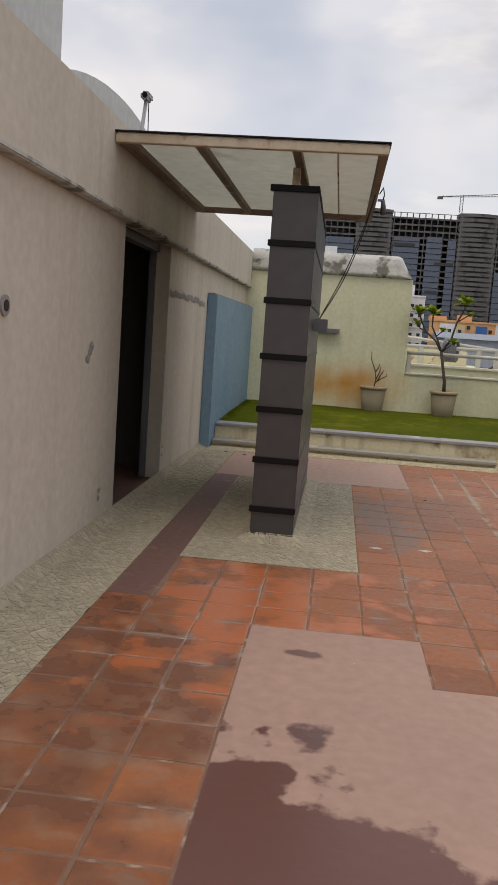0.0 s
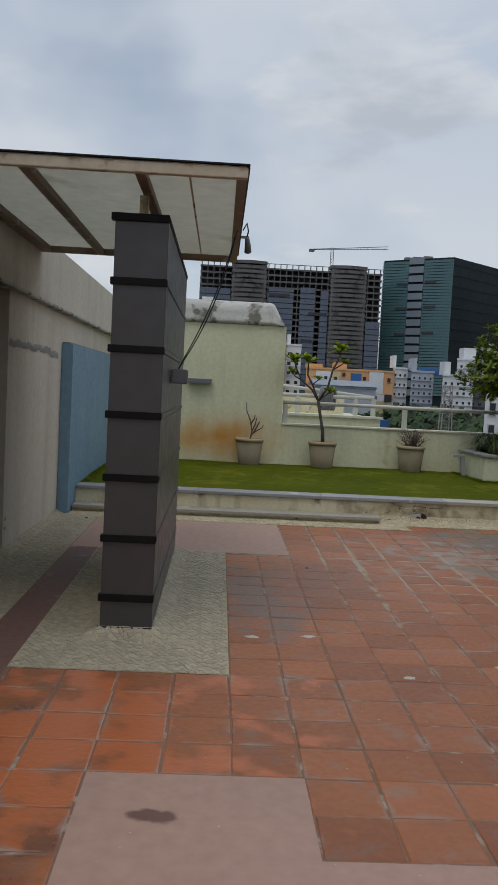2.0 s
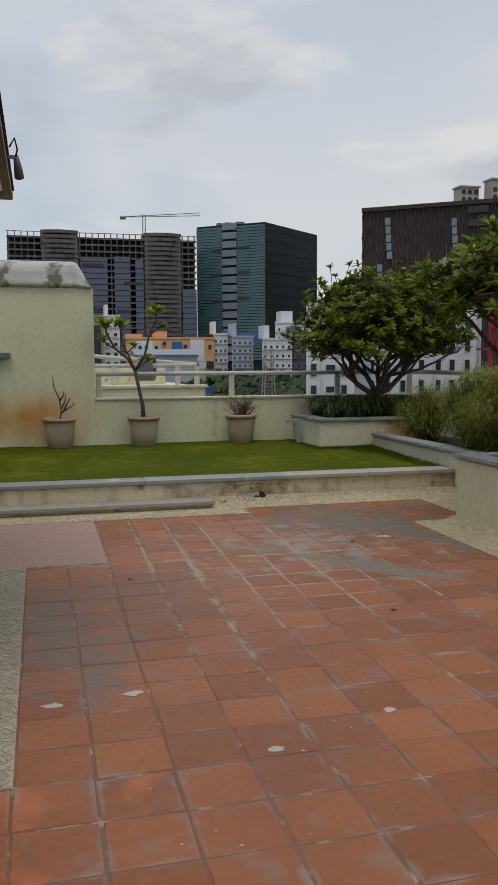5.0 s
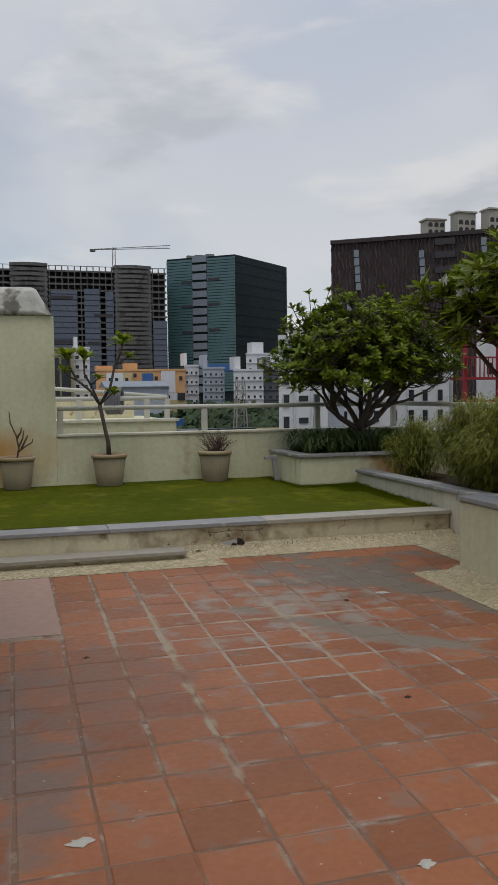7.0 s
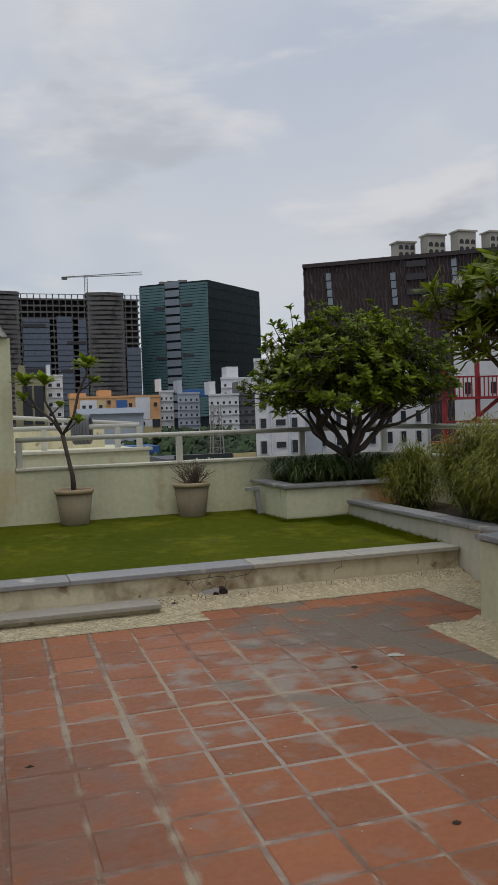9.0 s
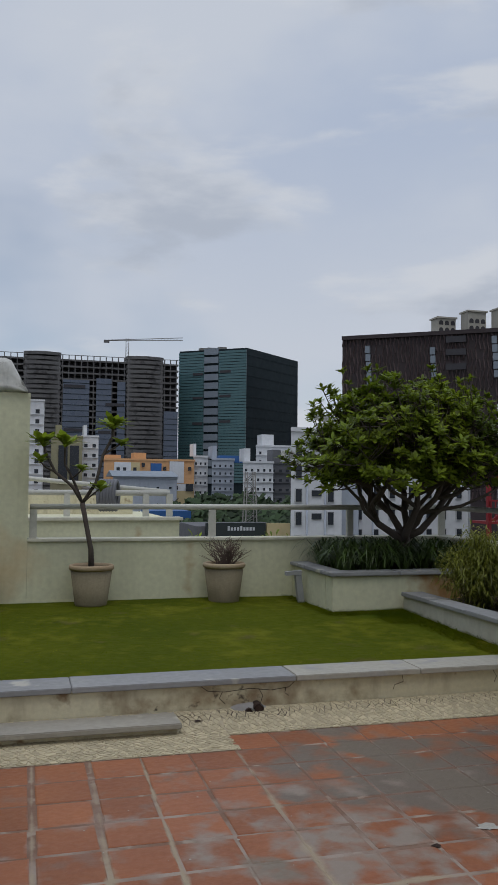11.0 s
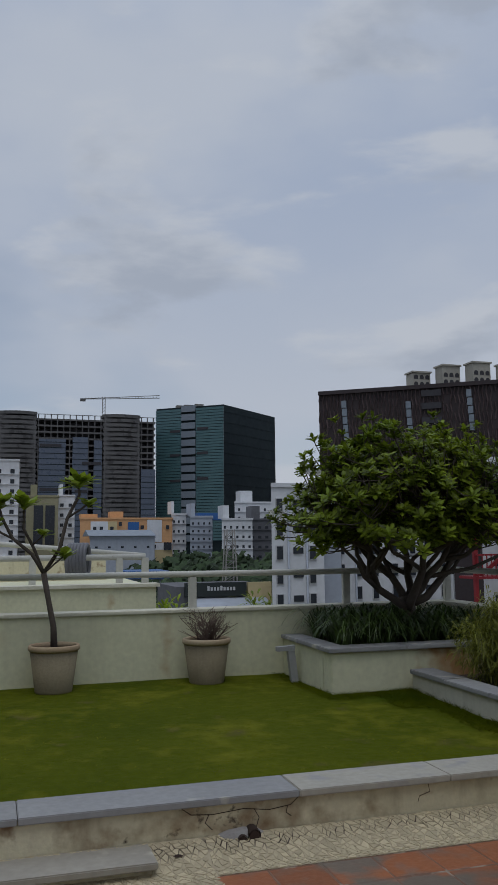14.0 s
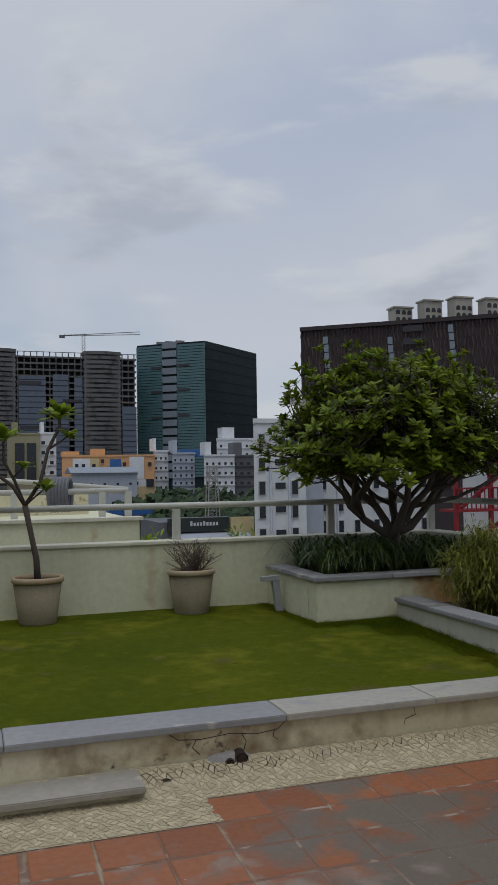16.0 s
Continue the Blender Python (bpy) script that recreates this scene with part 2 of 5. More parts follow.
stain(TILE, (0.19, 0.12, 0.09), [("noise", 3.6, 2.2), ("ball", (0.25, 1.7, 0), (1.7, 0.55, 0))], 0.45, 0.8)
GROUT = surf("cement_joint", (0.23, 0.135, 0.09), (0.18, 0.10, 0.065), 14, 0.9, 0.4, wear=(0.33, 0.26, 0.20), wear_at=0.56)
stain(GROUT, (0.33, 0.265, 0.215), [("noise", 3.5, 2.2), ("ball", (1.7, 2.9, 0), (0.55, 0.5, 0))], 0.3, 0.9)
for tm in (TILE, TILEREST, GROUT):
    for normal, c, reach, at in (((1, -0.022, 0), 1.138, 17, (1.2, 2.6, 0)), ((1, -0.025, 0), 2.005, 17, (2.1, 3.2, 0)), ((1, -0.014, 0), 0.856, 30, (0.9, 3.4, 0)),
                                 ((0, 1, 0), 3.22, 22, (1.9, 3.2, 0)), ((1, -0.024, 0), 1.425, 34, (1.5, 3.6, 0))):
        stain(tm, (0.34, 0.27, 0.185), [("noise", 6.0, 2.0), ("line", normal, c, reach), ("ball", at, (0.22, 0.22, 0))], 0.42, 0.92)
    stain(tm, (0.20, 0.16, 0.118), [("noise", 3.6, 2.4), ("line", (0.785, 0.62, 0), 3.64, 3.6), ("ball", (2.5, 2.7, 0), (0.7, 0.7, 0))], 0.42, 0.75)
    stain(tm, (0.165, 0.132, 0.098), [("noise", 2.6, 2.3), ("line", (0.94, 0.34, 0), 4.36, 2.8), ("ball", (3.2, 3.9, 0), (0.45, 0.4, 0))], 0.40, 0.62)
    stain(tm, (0.215, 0.105, 0.066), [("noise", 5.5, 2.4), ("ball", (0.75, 2.3, 0), (1.1, 0.8, 0))], 0.55, 1.15)
PINK = surf("pink_cement_screed", (0.40, 0.25, 0.19), (0.355, 0.225, 0.175), 5, 0.62, 0.15)
stain(PINK, (0.125, 0.052, 0.04), [("noise", 4.5, 1.3), ("dot", (-0.80, -1.0, 0))], 3.48, 3.56, 0.28)
stain(PINK, (0.15, 0.075, 0.06), [("noise", 11, 1.3), ("ball", (-0.29, -1.53, 0), (6, 12, 0))], 0.05, 0.3, 0.35)
stain(PINK, (0.12, 0.06, 0.05), [("noise", 11, 1.3), ("ball", (-0.23, -2.34, 0), (7, 4.2, 0))], 0.05, 0.3, 0.3)
DARKRED = surf("dark_red_cement", (0.17, 0.085, 0.065), (0.14, 0.075, 0.062), 8, 0.6, 0.2, wear=(0.24, 0.16, 0.13))
PEBBLE = surf("cream_mosaic_chips", (0.52, 0.44, 0.28), (0.45, 0.38, 0.245), 12, 0.8, 0.3, island=0.16)
PEBBLED = surf("grey_mosaic_chips", (0.43, 0.375, 0.27), (0.36, 0.315, 0.23), 12, 0.8, 0.3, island=0.14)
PEBGROUT = surf("mosaic_joint", (0.47, 0.40, 0.27), (0.36, 0.30, 0.20), 15, 0.9, 0.3)
stain(PEBGROUT, (0.07, 0.05, 0.035), [("noise", 5, 1.2), ("line", (0, 1, 0), 5.58, 5.0)], 0.22, 0.55)
stain(PEBGROUT, (0.07, 0.055, 0.04), [("noise", 7, 1.0), ("ball", (-0.63, 1.9, 0), (3.2, 0.5, 0))], -0.25, 0.15)
PANEL = surf("grey_metal_cladding", (0.085, 0.078, 0.078), (0.075, 0.07, 0.071), 3, 0.38, 0.05, metal=0.35, spec=0.5)
BAND = surf("black_metal_band", (0.008, 0.007, 0.007), (0.011, 0.009, 0.009), 6, 0.6, 0.1, spec=0.15)
RUST = surf("rusty_painted_steel", (0.58, 0.50, 0.38), (0.48, 0.38, 0.26), 10, 0.6, 0.3, wear=(0.22, 0.10, 0.04), wear_at=0.55, streak=0.4, dirt=(0.18, 0.09, 0.05))
STEELB = surf("brown_steel", (0.22, 0.15, 0.11), (0.27, 0.20, 0.155), 10, 0.6, 0.3, wear=(0.36, 0.31, 0.25), wear_at=0.6)
FLASH = surf("black_roof_flashing", (0.03, 0.028, 0.027), None, 9, 0.7, 0.3)
SHEET = surf("frosted_roof_sheet", (0.74, 0.73, 0.66), (0.64, 0.63, 0.56), 3, 0.45, 0.05, wear=(0.55, 0.54, 0.47), through_light=0.62)
RAIL = surf("cream_painted_rail", (0.55, 0.54, 0.47), (0.48, 0.46, 0.40), 9, 0.55, 0.15, wear=(0.28, 0.17, 0.09), wear_at=0.66)
POT = surf("old_cement_pot", (0.30, 0.25, 0.16), (0.21, 0.175, 0.11), 14, 0.9, 0.5, streak=0.5, dirt=(0.14, 0.11, 0.075), streak_scale=(9, 9, 1.5))
POTRIM = surf("worn_ochre_rim", (0.36, 0.24, 0.14), (0.42, 0.34, 0.22), 14, 0.85, 0.5)
SOIL = surf("dry_soil", (0.075, 0.05, 0.035), (0.05, 0.036, 0.026), 20, 0.95, 0.8, dist=0.02)
BARK = surf("grey_brown_bark", (0.105, 0.085, 0.068), (0.07, 0.055, 0.045), 16, 0.9, 0.6)
TWIG = surf("dry_twig", (0.15, 0.105, 0.08), (0.11, 0.075, 0.06), 20, 0.9, 0.4)
LEAF = surf("glossy_green_leaf", (0.20, 0.25, 0.016), (0.085, 0.135, 0.012), 5, 0.42, 0.1, island=0.65, through_light=0.4, spec=0.2)
YOUNG = surf("young_yellow_green_leaf", (0.27, 0.34, 0.025), (0.20, 0.28, 0.02), 5, 0.45, 0.1, island=0.35, through_light=0.4)
STRAP = surf("dark_strap_leaf", (0.045, 0.075, 0.014), (0.06, 0.095, 0.018), 6, 0.4, 0.05, island=0.5, through_light=0.15)
BAMBOO = surf("olive_bamboo_leaf", (0.29, 0.295, 0.045), (0.18, 0.20, 0.03), 5, 0.5, 0.05, island=0.5, through_light=0.35)
STEM = surf("olive_bamboo_stem", (0.13, 0.14, 0.05), None, 10, 0.5, 0.1)
TURF = surf("lawn_soil", (0.06, 0.078, 0.004), (0.095, 0.108, 0.006), 5, 0.95, 0.6, wear=(0.09, 0.085, 0.02), wear_at=0.62, spec=0.05)
GRASS = surf("lawn_blade", (0.058, 0.083, 0.003), (0.128, 0.143, 0.004), 10, 0.85, 0, spec=0.0, island=0.08, through_light=0.5, wear=(0.20, 0.19, 0.02), wear_at=0.59)
for gm in (TURF, GRASS):
    stain(gm, (0.17, 0.165, 0.015), [("noise", 1.5, 0.8), ("noise", 6.0, 0.4)], 0.62, 0.95)
    # darker green by the corner planter: its shadow painted in, with the longer grass
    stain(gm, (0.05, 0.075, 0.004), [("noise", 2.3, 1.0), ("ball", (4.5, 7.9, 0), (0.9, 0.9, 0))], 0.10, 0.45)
    stain(gm, (0.05, 0.06, 0.006), [("noise", 7.0, 1.0)], 0.66, 0.74)
PETAL = surf("white_petal", (0.8, 0.78, 0.74), None, 9, 0.6, 0, through_light=0.3)
WHITEMETAL = surf("grey_white_metal", (0.38, 0.38, 0.375), None, 8, 0.5, 0.05)
LAMPGREY = surf("grey_lamp_metal", (0.17, 0.17, 0.18), None, 8, 0.5, 0.05)
CABLE = surf("black_cable", (0.012, 0.012, 0.012), None, 8, 0.5, 0)
# stair room plaster; the shade of the unlit room is put into its colour
SHADEROOM = surf("shade_toned_room_plaster", (0.10, 0.09, 0.08), None, 5, 0.9, 0.2)
DROP = surf("white_dropping", (0.50, 0.47, 0.41), None, 30, 0.9, 0.2)
DEBRIS = surf("dark_debris", (0.05, 0.03, 0.022), None, 30, 0.9, 0.4)
MORTAR = surf("grey_repair_mortar", (0.34, 0.32, 0.30), None, 20, 0.9, 0.6)
# far city
CONC = surf("raw_concrete", (0.155, 0.148, 0.145), (0.12, 0.115, 0.112), 0.9, 0.9, 0, wear=(0.065, 0.06, 0.06), wear_at=0.55, streak=0.5, dirt=(0.05, 0.05, 0.055), streak_scale=(0.25, 0.25, 0.06))
CONCL = surf("pale_concrete", (0.23, 0.22, 0.20), (0.18, 0.17, 0.16), 0.6, 0.9, 0)
# shade of unlit floors and openings as a colour, greyed for distance haze
VOID = surf("painted_shade_void", (0.065, 0.062, 0.068), None, 0.5, 0.9, 0)
GLASSB = surf("blue_grey_glazing", (0.085, 0.105, 0.145), (0.10, 0.12, 0.165), 0.3, 0.3, 0, spec=0.5)
GLASSG = surf("green_grey_louvre", (0.075, 0.155, 0.165), (0.09, 0.175, 0.185), 0.3, 0.4, 0, spec=0.4)
GLASSD = surf("dark_green_glazing", (0.014, 0.022, 0.026), (0.024, 0.036, 0.04), 0.2, 0.6, 0, spec=0.1)
STRIP = surf("pale_spandrel", (0.23, 0.265, 0.30), (0.19, 0.22, 0.26), 0.5, 0.5, 0)
FIN = surf("brown_facade_fin", (0.145, 0.105, 0.102), (0.11, 0.08, 0.08), 0.5, 0.7, 0, island=0.25)
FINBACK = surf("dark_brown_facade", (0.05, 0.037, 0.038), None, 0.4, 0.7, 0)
CITYW = surf("white_render", (0.72, 0.725, 0.73), (0.62, 0.63, 0.64), 0.8, 0.85, 0, streak=0.3, dirt=(0.36, 0.37, 0.39), streak_scale=(0.8, 0.8, 0.1))
CITYG = surf("pale_grey_render", (0.42, 0.45, 0.50), (0.36, 0.39, 0.44), 0.8, 0.85, 0, streak=0.3, dirt=(0.25, 0.26, 0.28), streak_scale=(0.8, 0.8, 0.1))
ORANGE = surf("orange_render", (0.68, 0.38, 0.18), (0.62, 0.34, 0.16), 0.8, 0.85, 0)
PAVILION = surf("old_cream_stucco", (0.46, 0.43, 0.36), (0.36, 0.34, 0.29), 0.8, 0.85, 0, streak=0.4, dirt=(0.2, 0.19, 0.17), streak_scale=(0.6, 0.6, 0.1))
KHAKI = surf("khaki_render", (0.34, 0.32, 0.20), None, 0.8, 0.85, 0)
YELLOW = surf("pale_yellow_render", (0.62, 0.50, 0.27), None, 0.8, 0.85, 0)
GREYD = surf("dark_grey_render", (0.14, 0.14, 0.145), (0.10, 0.10, 0.11), 0.8, 0.85, 0)
WINDOW = surf("dark_window_glass", (0.035, 0.04, 0.048), None, 0.8, 0.25, 0, spec=0.3)
FRAMEW = surf("white_window_frame", (0.6, 0.6, 0.6), None, 2, 0.6, 0)
RED = surf("red_painted_steel", (0.28, 0.018, 0.022), (0.22, 0.014, 0.018), 2, 0.5, 0)
BLUEROOF = surf("blue_roof_sheet", (0.035, 0.12, 0.32), None, 1, 0.5, 0)
FARLEAF = surf("far_tree_leaf", (0.024, 0.045, 0.016), (0.038, 0.06, 0.02), 0.2, 0.8, 0, island=0.5)
GROUND = surf("city_ground", (0.11, 0.105, 0.09), (0.06, 0.075, 0.04), 0.05, 0.95, 0)
SIGN = surf("dark_sign_board", (0.03, 0.038, 0.036), None, 1, 0.5, 0)


# ---- builders ----
def add_box(bm, x0, x1, y0, y1, z0, z1, bevel=0.0):
    vs = [bm.verts.new(p) for p in ((x0, y0, z0), (x1, y0, z0), (x1, y1, z0), (x0, y1, z0), (x0, y0, z1), (x1, y0, z1), (x1, y1, z1), (x0, y1, z1))]
    fs = [bm.faces.new([vs[i] for i in f]) for f in ((3, 2, 1, 0), (4, 5, 6, 7), (0, 1, 5, 4), (1, 2, 6, 5), (2, 3, 7, 6), (3, 0, 4, 7))]
    if bevel:
        es = list({e for f in fs for e in f.edges})
        bmesh.ops.bevel(bm, geom=es, offset=bevel, segments=2, affect="EDGES", clamp_overlap=True)


def box_bm(*args, **kw):
    bm = bmesh.new()
    add_box(bm, *args, **kw)
    return bm


def add_tube(bm, pts, radii, n=6, caps=True):
    rings = []
    for i, p in enumerate(pts):
        p = Vector(p)
        d = (Vector(pts[min(i + 1, len(pts) - 1)]) - Vector(pts[max(i - 1, 0)])).normalized()
        a = d.orthogonal().normalized() if i == 0 else (side - d * side.dot(d)).normalized()
        side = a
        c = d.cross(a)
        r = radii[i] if hasattr(radii, "__len__") else radii
        rings.append([bm.verts.new(p + (a * math.cos(k * math.tau / n) + c * math.sin(k * math.tau / n)) * r) for k in range(n)])
    for r0, r1 in zip(rings, rings[1:]):
        for k in range(n):
            f = bm.faces.new((r0[k], r0[(k + 1) % n], r1[(k + 1) % n], r1[k]))
            f.smooth = True
    if caps:
        bm.faces.new(rings[0][::-1])
        bm.faces.new(rings[-1])


def add_lathe(bm, profile, cx, cy, n=32, wobble=0.0):
    rings = []
    for r, z in profile:
        rings.append([bm.verts.new((cx + r * (1 + wobble * math.sin(3 * k * math.tau / n + z * 9)) * math.cos(k * math.tau / n),
                                    cy + r * (1 + wobble * math.sin(3 * k * math.tau / n + z * 9)) * math.sin(k * math.tau / n), z)) for k in range(n)])
    for r0, r1 in zip(rings, rings[1:]):
        for k in range(n):
            bm.faces.new((r0[k], r0[(k + 1) % n], r1[(k + 1) % n], r1[k])).smooth = True
    bm.faces.new(rings[0][::-1])
    bm.faces.new(rings[-1])


def add_prism(bm, outline, lift):
    """A closed outline (list of points) pushed along the vector lift."""
    a = [bm.verts.new(p) for p in outline]
    b = [bm.verts.new(Vector(p) + Vector(lift)) for p in outline]
    k = len(a)
    bm.faces.new(a[::-1])
    bm.faces.new(b)
    for i in range(k):
        bm.faces.new((a[i], a[(i + 1) % k], b[(i + 1) % k], b[i]))


def mesh_of(name, bm, material):
    bmesh.ops.recalc_face_normals(bm, faces=bm.faces)
    me = bpy.data.meshes.new(name)
    bm.to_mesh(me)
    bm.free()
    me.materials.append(material)
    return me


def raw_mesh(name, verts, faces, material):
    me = bpy.data.meshes.new(name)
    me.from_pydata(verts, [], faces)
    me.materials.append(material)
    return me


def thing(name, at, label, category, group=""):
    e = new(name)
    e.location = at
    return tagged(e, label, category, group)


def hang(ob, parent):
    ob.parent = parent
    if parent.type == "EMPTY":
        ob.matrix_parent_inverse = Matrix.Translation(-parent.location)
    return ob


def part(name, bm, material, parent, label=""):
    return tagged(hang(new(name, mesh_of(name, bm, material)), parent), label)


def structure(name, bm, material, label, category):
    return tagged(new(name, mesh_of(name, bm, material)), label, category, kind="structure")


def single(name, bm, material, label, category, group=""):
    return tagged(new(name, mesh_of(name, bm, material)), label, category, group)


def piece(name, me, parent, at, turn=(0, 0, 0)):
    ob = new(name, me)
    ob.location, ob.rotation_euler = at, turn
    return hang(ob, parent)


rng = random.Random(7)
U = rng.uniform

# ---- floor and ground ----
P = 0.29
floor = structure("floor", box_bm(-1.95, 6.1, -9.0, 9.7, -0.30, 0.0012), GROUT, "terrace floor of terracotta tiles in cement joints", "floor")
ground = structure("ground", box_bm(-2500, 2500, -2500, 2500, -20.5, -20), GROUND, "city ground far below the terrace", "ground")
structure("building_base", box_bm(-9, 6.1, -9.0, 9.7, -20, -0.302), CREAM, "plain storeys of the building under the terrace", "wall")

# smooth screeds, one sheet each
bm = bmesh.new()
outline = [(-0.575, -1.20), (-0.575, -8.9), (3.48, -8.9), (3.48, -1.78), (0.29, -1.78), (0.29, -1.20)]
add_prism(bm, [(x, y, -0.006) for x, y in outline], (0, 0, 0.011))
screed = structure("screed_1", bm, PINK, "pink cement screed with dark wet stains", "floor")
structure("screed_2", box_bm(-1.44, 0.60, 3.295, 5.012, -0.006, 0.003), PINK, "smooth pink cement floor patch", "floor")
structure("screed_3", box_bm(-1.44, -1.19, -1.0, 3.296, -0.006, 0.002), DARKRED, "dark red cement strip beside the mosaic", "floor")


# ---- walls of the stair block ----
X0 = -1.95
wall_w = bmesh.new()
add_box(wall_w, X0 - 0.20, X0, -9.0, 1.06, -0.02, 2.30)
add_box(wall_w, X0 - 0.20, X0, 2.80, 9.45, -0.02, 2.30)
wall_west = structure("wall_west", wall_w, WALLW, "weathered cream plaster wall of the stair block", "wall")
band = bmesh.new()
add_box(band, X0 - 0.26, X0 + 0.07, -9.0, 9.45, 2.302, 2.92, bevel=0.012)
structure("wall_band", band, WALLW, "projecting cream parapet band with brown run stains", "wall")
drip = bmesh.new()
add_box(drip, X0 - 0.05, X0 + 0.085, -9.0, 9.44, 2.285, 2.315, bevel=0.008)
tagged(hang(new("trim", mesh_of("trim", drip, MOULD)), wall_west), "stained drip moulding under the band")
# room behind the doorway, its gloom painted as a dark plaster tone
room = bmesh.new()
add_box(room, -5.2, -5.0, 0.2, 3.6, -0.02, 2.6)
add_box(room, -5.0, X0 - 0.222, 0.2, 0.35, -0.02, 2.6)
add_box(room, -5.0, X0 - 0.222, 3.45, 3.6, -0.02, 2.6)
structure("wall_room", room, SHADEROOM, "plaster walls of the unlit stair room, coloured dark for its shade", "wall")
structure("ceiling", box_bm(-5.2, X0 - 0.262, 0.2, 3.6, 2.602, 2.75), SHADEROOM, "ceiling of the stair room, coloured dark for its shade", "ceiling")
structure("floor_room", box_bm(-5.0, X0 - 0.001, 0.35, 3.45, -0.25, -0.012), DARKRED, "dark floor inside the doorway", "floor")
frame_bm = bmesh.new()
add_box(frame_bm, X0 - 0.20, X0 - 0.14, 2.755, 2.798, 0, 2.296)
add_box(frame_bm, X0 - 0.20, X0 - 0.10, 1.062, 1.10, 0, 2.296)
add_box(frame_bm, X0 - 0.20, X0 - 0.10, 1.10, 2.755, 2.22, 2.296)
door = structure("door_1", frame_bm, LAMPGREY, "open dark doorway with a grey frame", "door")
# higher roof parts behind the parapet band
structure("wall_upper", box_bm(-6.0, -2.60, -9.0, 1.30, 2.5, 7.0), GREYWALL, "plain grey-white upper wall of the stair tower", "wall")
vault = bmesh.new()
arc = [(-2.62, 3.3 - 3.0 * math.cos(a), 2.6 + 1.15 * math.sin(a)) for a in [math.pi * i / 28 for i in range(29)]]
add_prism(vault, arc, (-3.2, 0, 0))
structure("roof_vault", vault, GREYWALL, "grey-white barrel-vaulted roof behind the parapet", "roof")
# screen wall at the back with its rounded top
GY = 9.46
structure("wall_north", box_bm(X0 - 0.02, 0.93, GY, GY + 0.24, -0.02, 2.60), GREENISH, "pale green plaster wall with a rust-orange stain", "wall")
prof = [(0, 0.0), (-0.05, 0.02), (-0.065, 0.07), (-0.035, 0.11), (-0.045, 0.2), (-0.02, 0.3), (0.04, 0.37), (0.12, 0.39), (0.20, 0.37), (0.26, 0.28), (0.28, 0.1), (0.25, 0.0)]
cap = bmesh.new()
ends = []
for x, push in ((X0 + 0.07, 0.0), (0.66, 0.0), (0.72, 0.03), (0.80, 0.09), (0.90, 0.16)):
    s = 1.0 if push == 0 else {0.03: 0.93, 0.09: 0.55, 0.16: 0.08}[push]
    ends.append([cap.verts.new((x, GY + y, 2.602 + z * s)) for y, z in prof])
for a, b in zip(ends, ends[1:]):
    for k in range(len(prof)):
        cap.faces.new((a[k], a[(k + 1) % len(prof)], b[(k + 1) % len(prof)], b[k])).smooth = True
cap.faces.new(ends[0])
cap.faces.new(ends[-1][::-1])
structure("coping_north", cap, MOULD, "mould-stained rounded moulding on the wall top", "coping")

# low parapets
par = bmesh.new()
add_box(par, 0.932, 6.1, GY, GY + 0.22, -0.3, 0.965)
add_box(par, 5.90, 6.12, -9.0, GY - 0.002, -0.3, 0.965)
add_box(par, -1.95, 5.898, -9.0, -8.8, -0.3, 0.95)
structure("wall_parapet", par, GREENISH, "low pale green terrace parapet wall", "wall")
pc = bmesh.new()
add_box(pc, 0.935, 6.13, GY - 0.025, GY + 0.25, 0.967, 1.0, bevel=0.006)
add_box(pc, 5.87, 6.13, -9.0, GY - 0.028, 0.967, 1.0, bevel=0.006)
structure("coping_parapet", pc, CREAM, "thin cream coping on the parapet", "coping")


def rail_post(x, y):
    bm = bmesh.new()
    add_box(bm, x - 0.04, x + 0.04, y - 0.03, y + 0.03, 0.999, 1.32, bevel=0.006)
    add_box(bm, x - 0.06, x + 0.06, y - 0.05, y + 0.05, 0.999, 1.007)
    return bm


rail = thing("parapet_railing", (0.95, GY + 0.11, 0.985), "cream steel pipe railing with rust patches on parapet", "railing")
bm = bmesh.new()
add_tube(bm, [(0.95, GY + 0.11, 1.35), (2.4, GY + 0.11, 1.352), (4.2, GY + 0.11, 1.35), (6.0, GY + 0.11, 1.35)], 0.032, 10)
part("top_rail", bm, RAIL, rail)
bm = bmesh.new()
add_tube(bm, [(6.0, GY + 0.13, 1.35), (6.0, 4.0, 1.35), (6.0, -8.9, 1.35)], 0.032, 10)
part("top_rail", bm, RAIL, rail)
for x, y in ((0.99, GY + 0.11), (3.02, GY + 0.11), (4.75, GY + 0.11), (6.0, GY + 0.11), (6.0, 7.4), (6.0, 5.4), (6.0, 3.4)):
    part("post", rail_post(x, y), RAIL, rail)

# blue panel leaning on the stair block wall
blue = thing("masonry_screen", (X0 + 0.06, 7.3, 0), "faded blue painted masonry panel against the wall", "wall panel")
bm = bmesh.new()
add_box(bm, X0 + 0.002, X0 + 0.13, 5.18, GY - 0.004, -0.004, 1.95, bevel=0.006)
part("panel", bm, BLUE, blue)
bm = bmesh.new()
add_box(bm, X0 + 0.002, X0 + 0.10, 5.2, GY - 0.006, 1.951, 1.972, bevel=0.006)
part("ledge", bm, MORTAR, blue, "grey mortar on top of the panel")

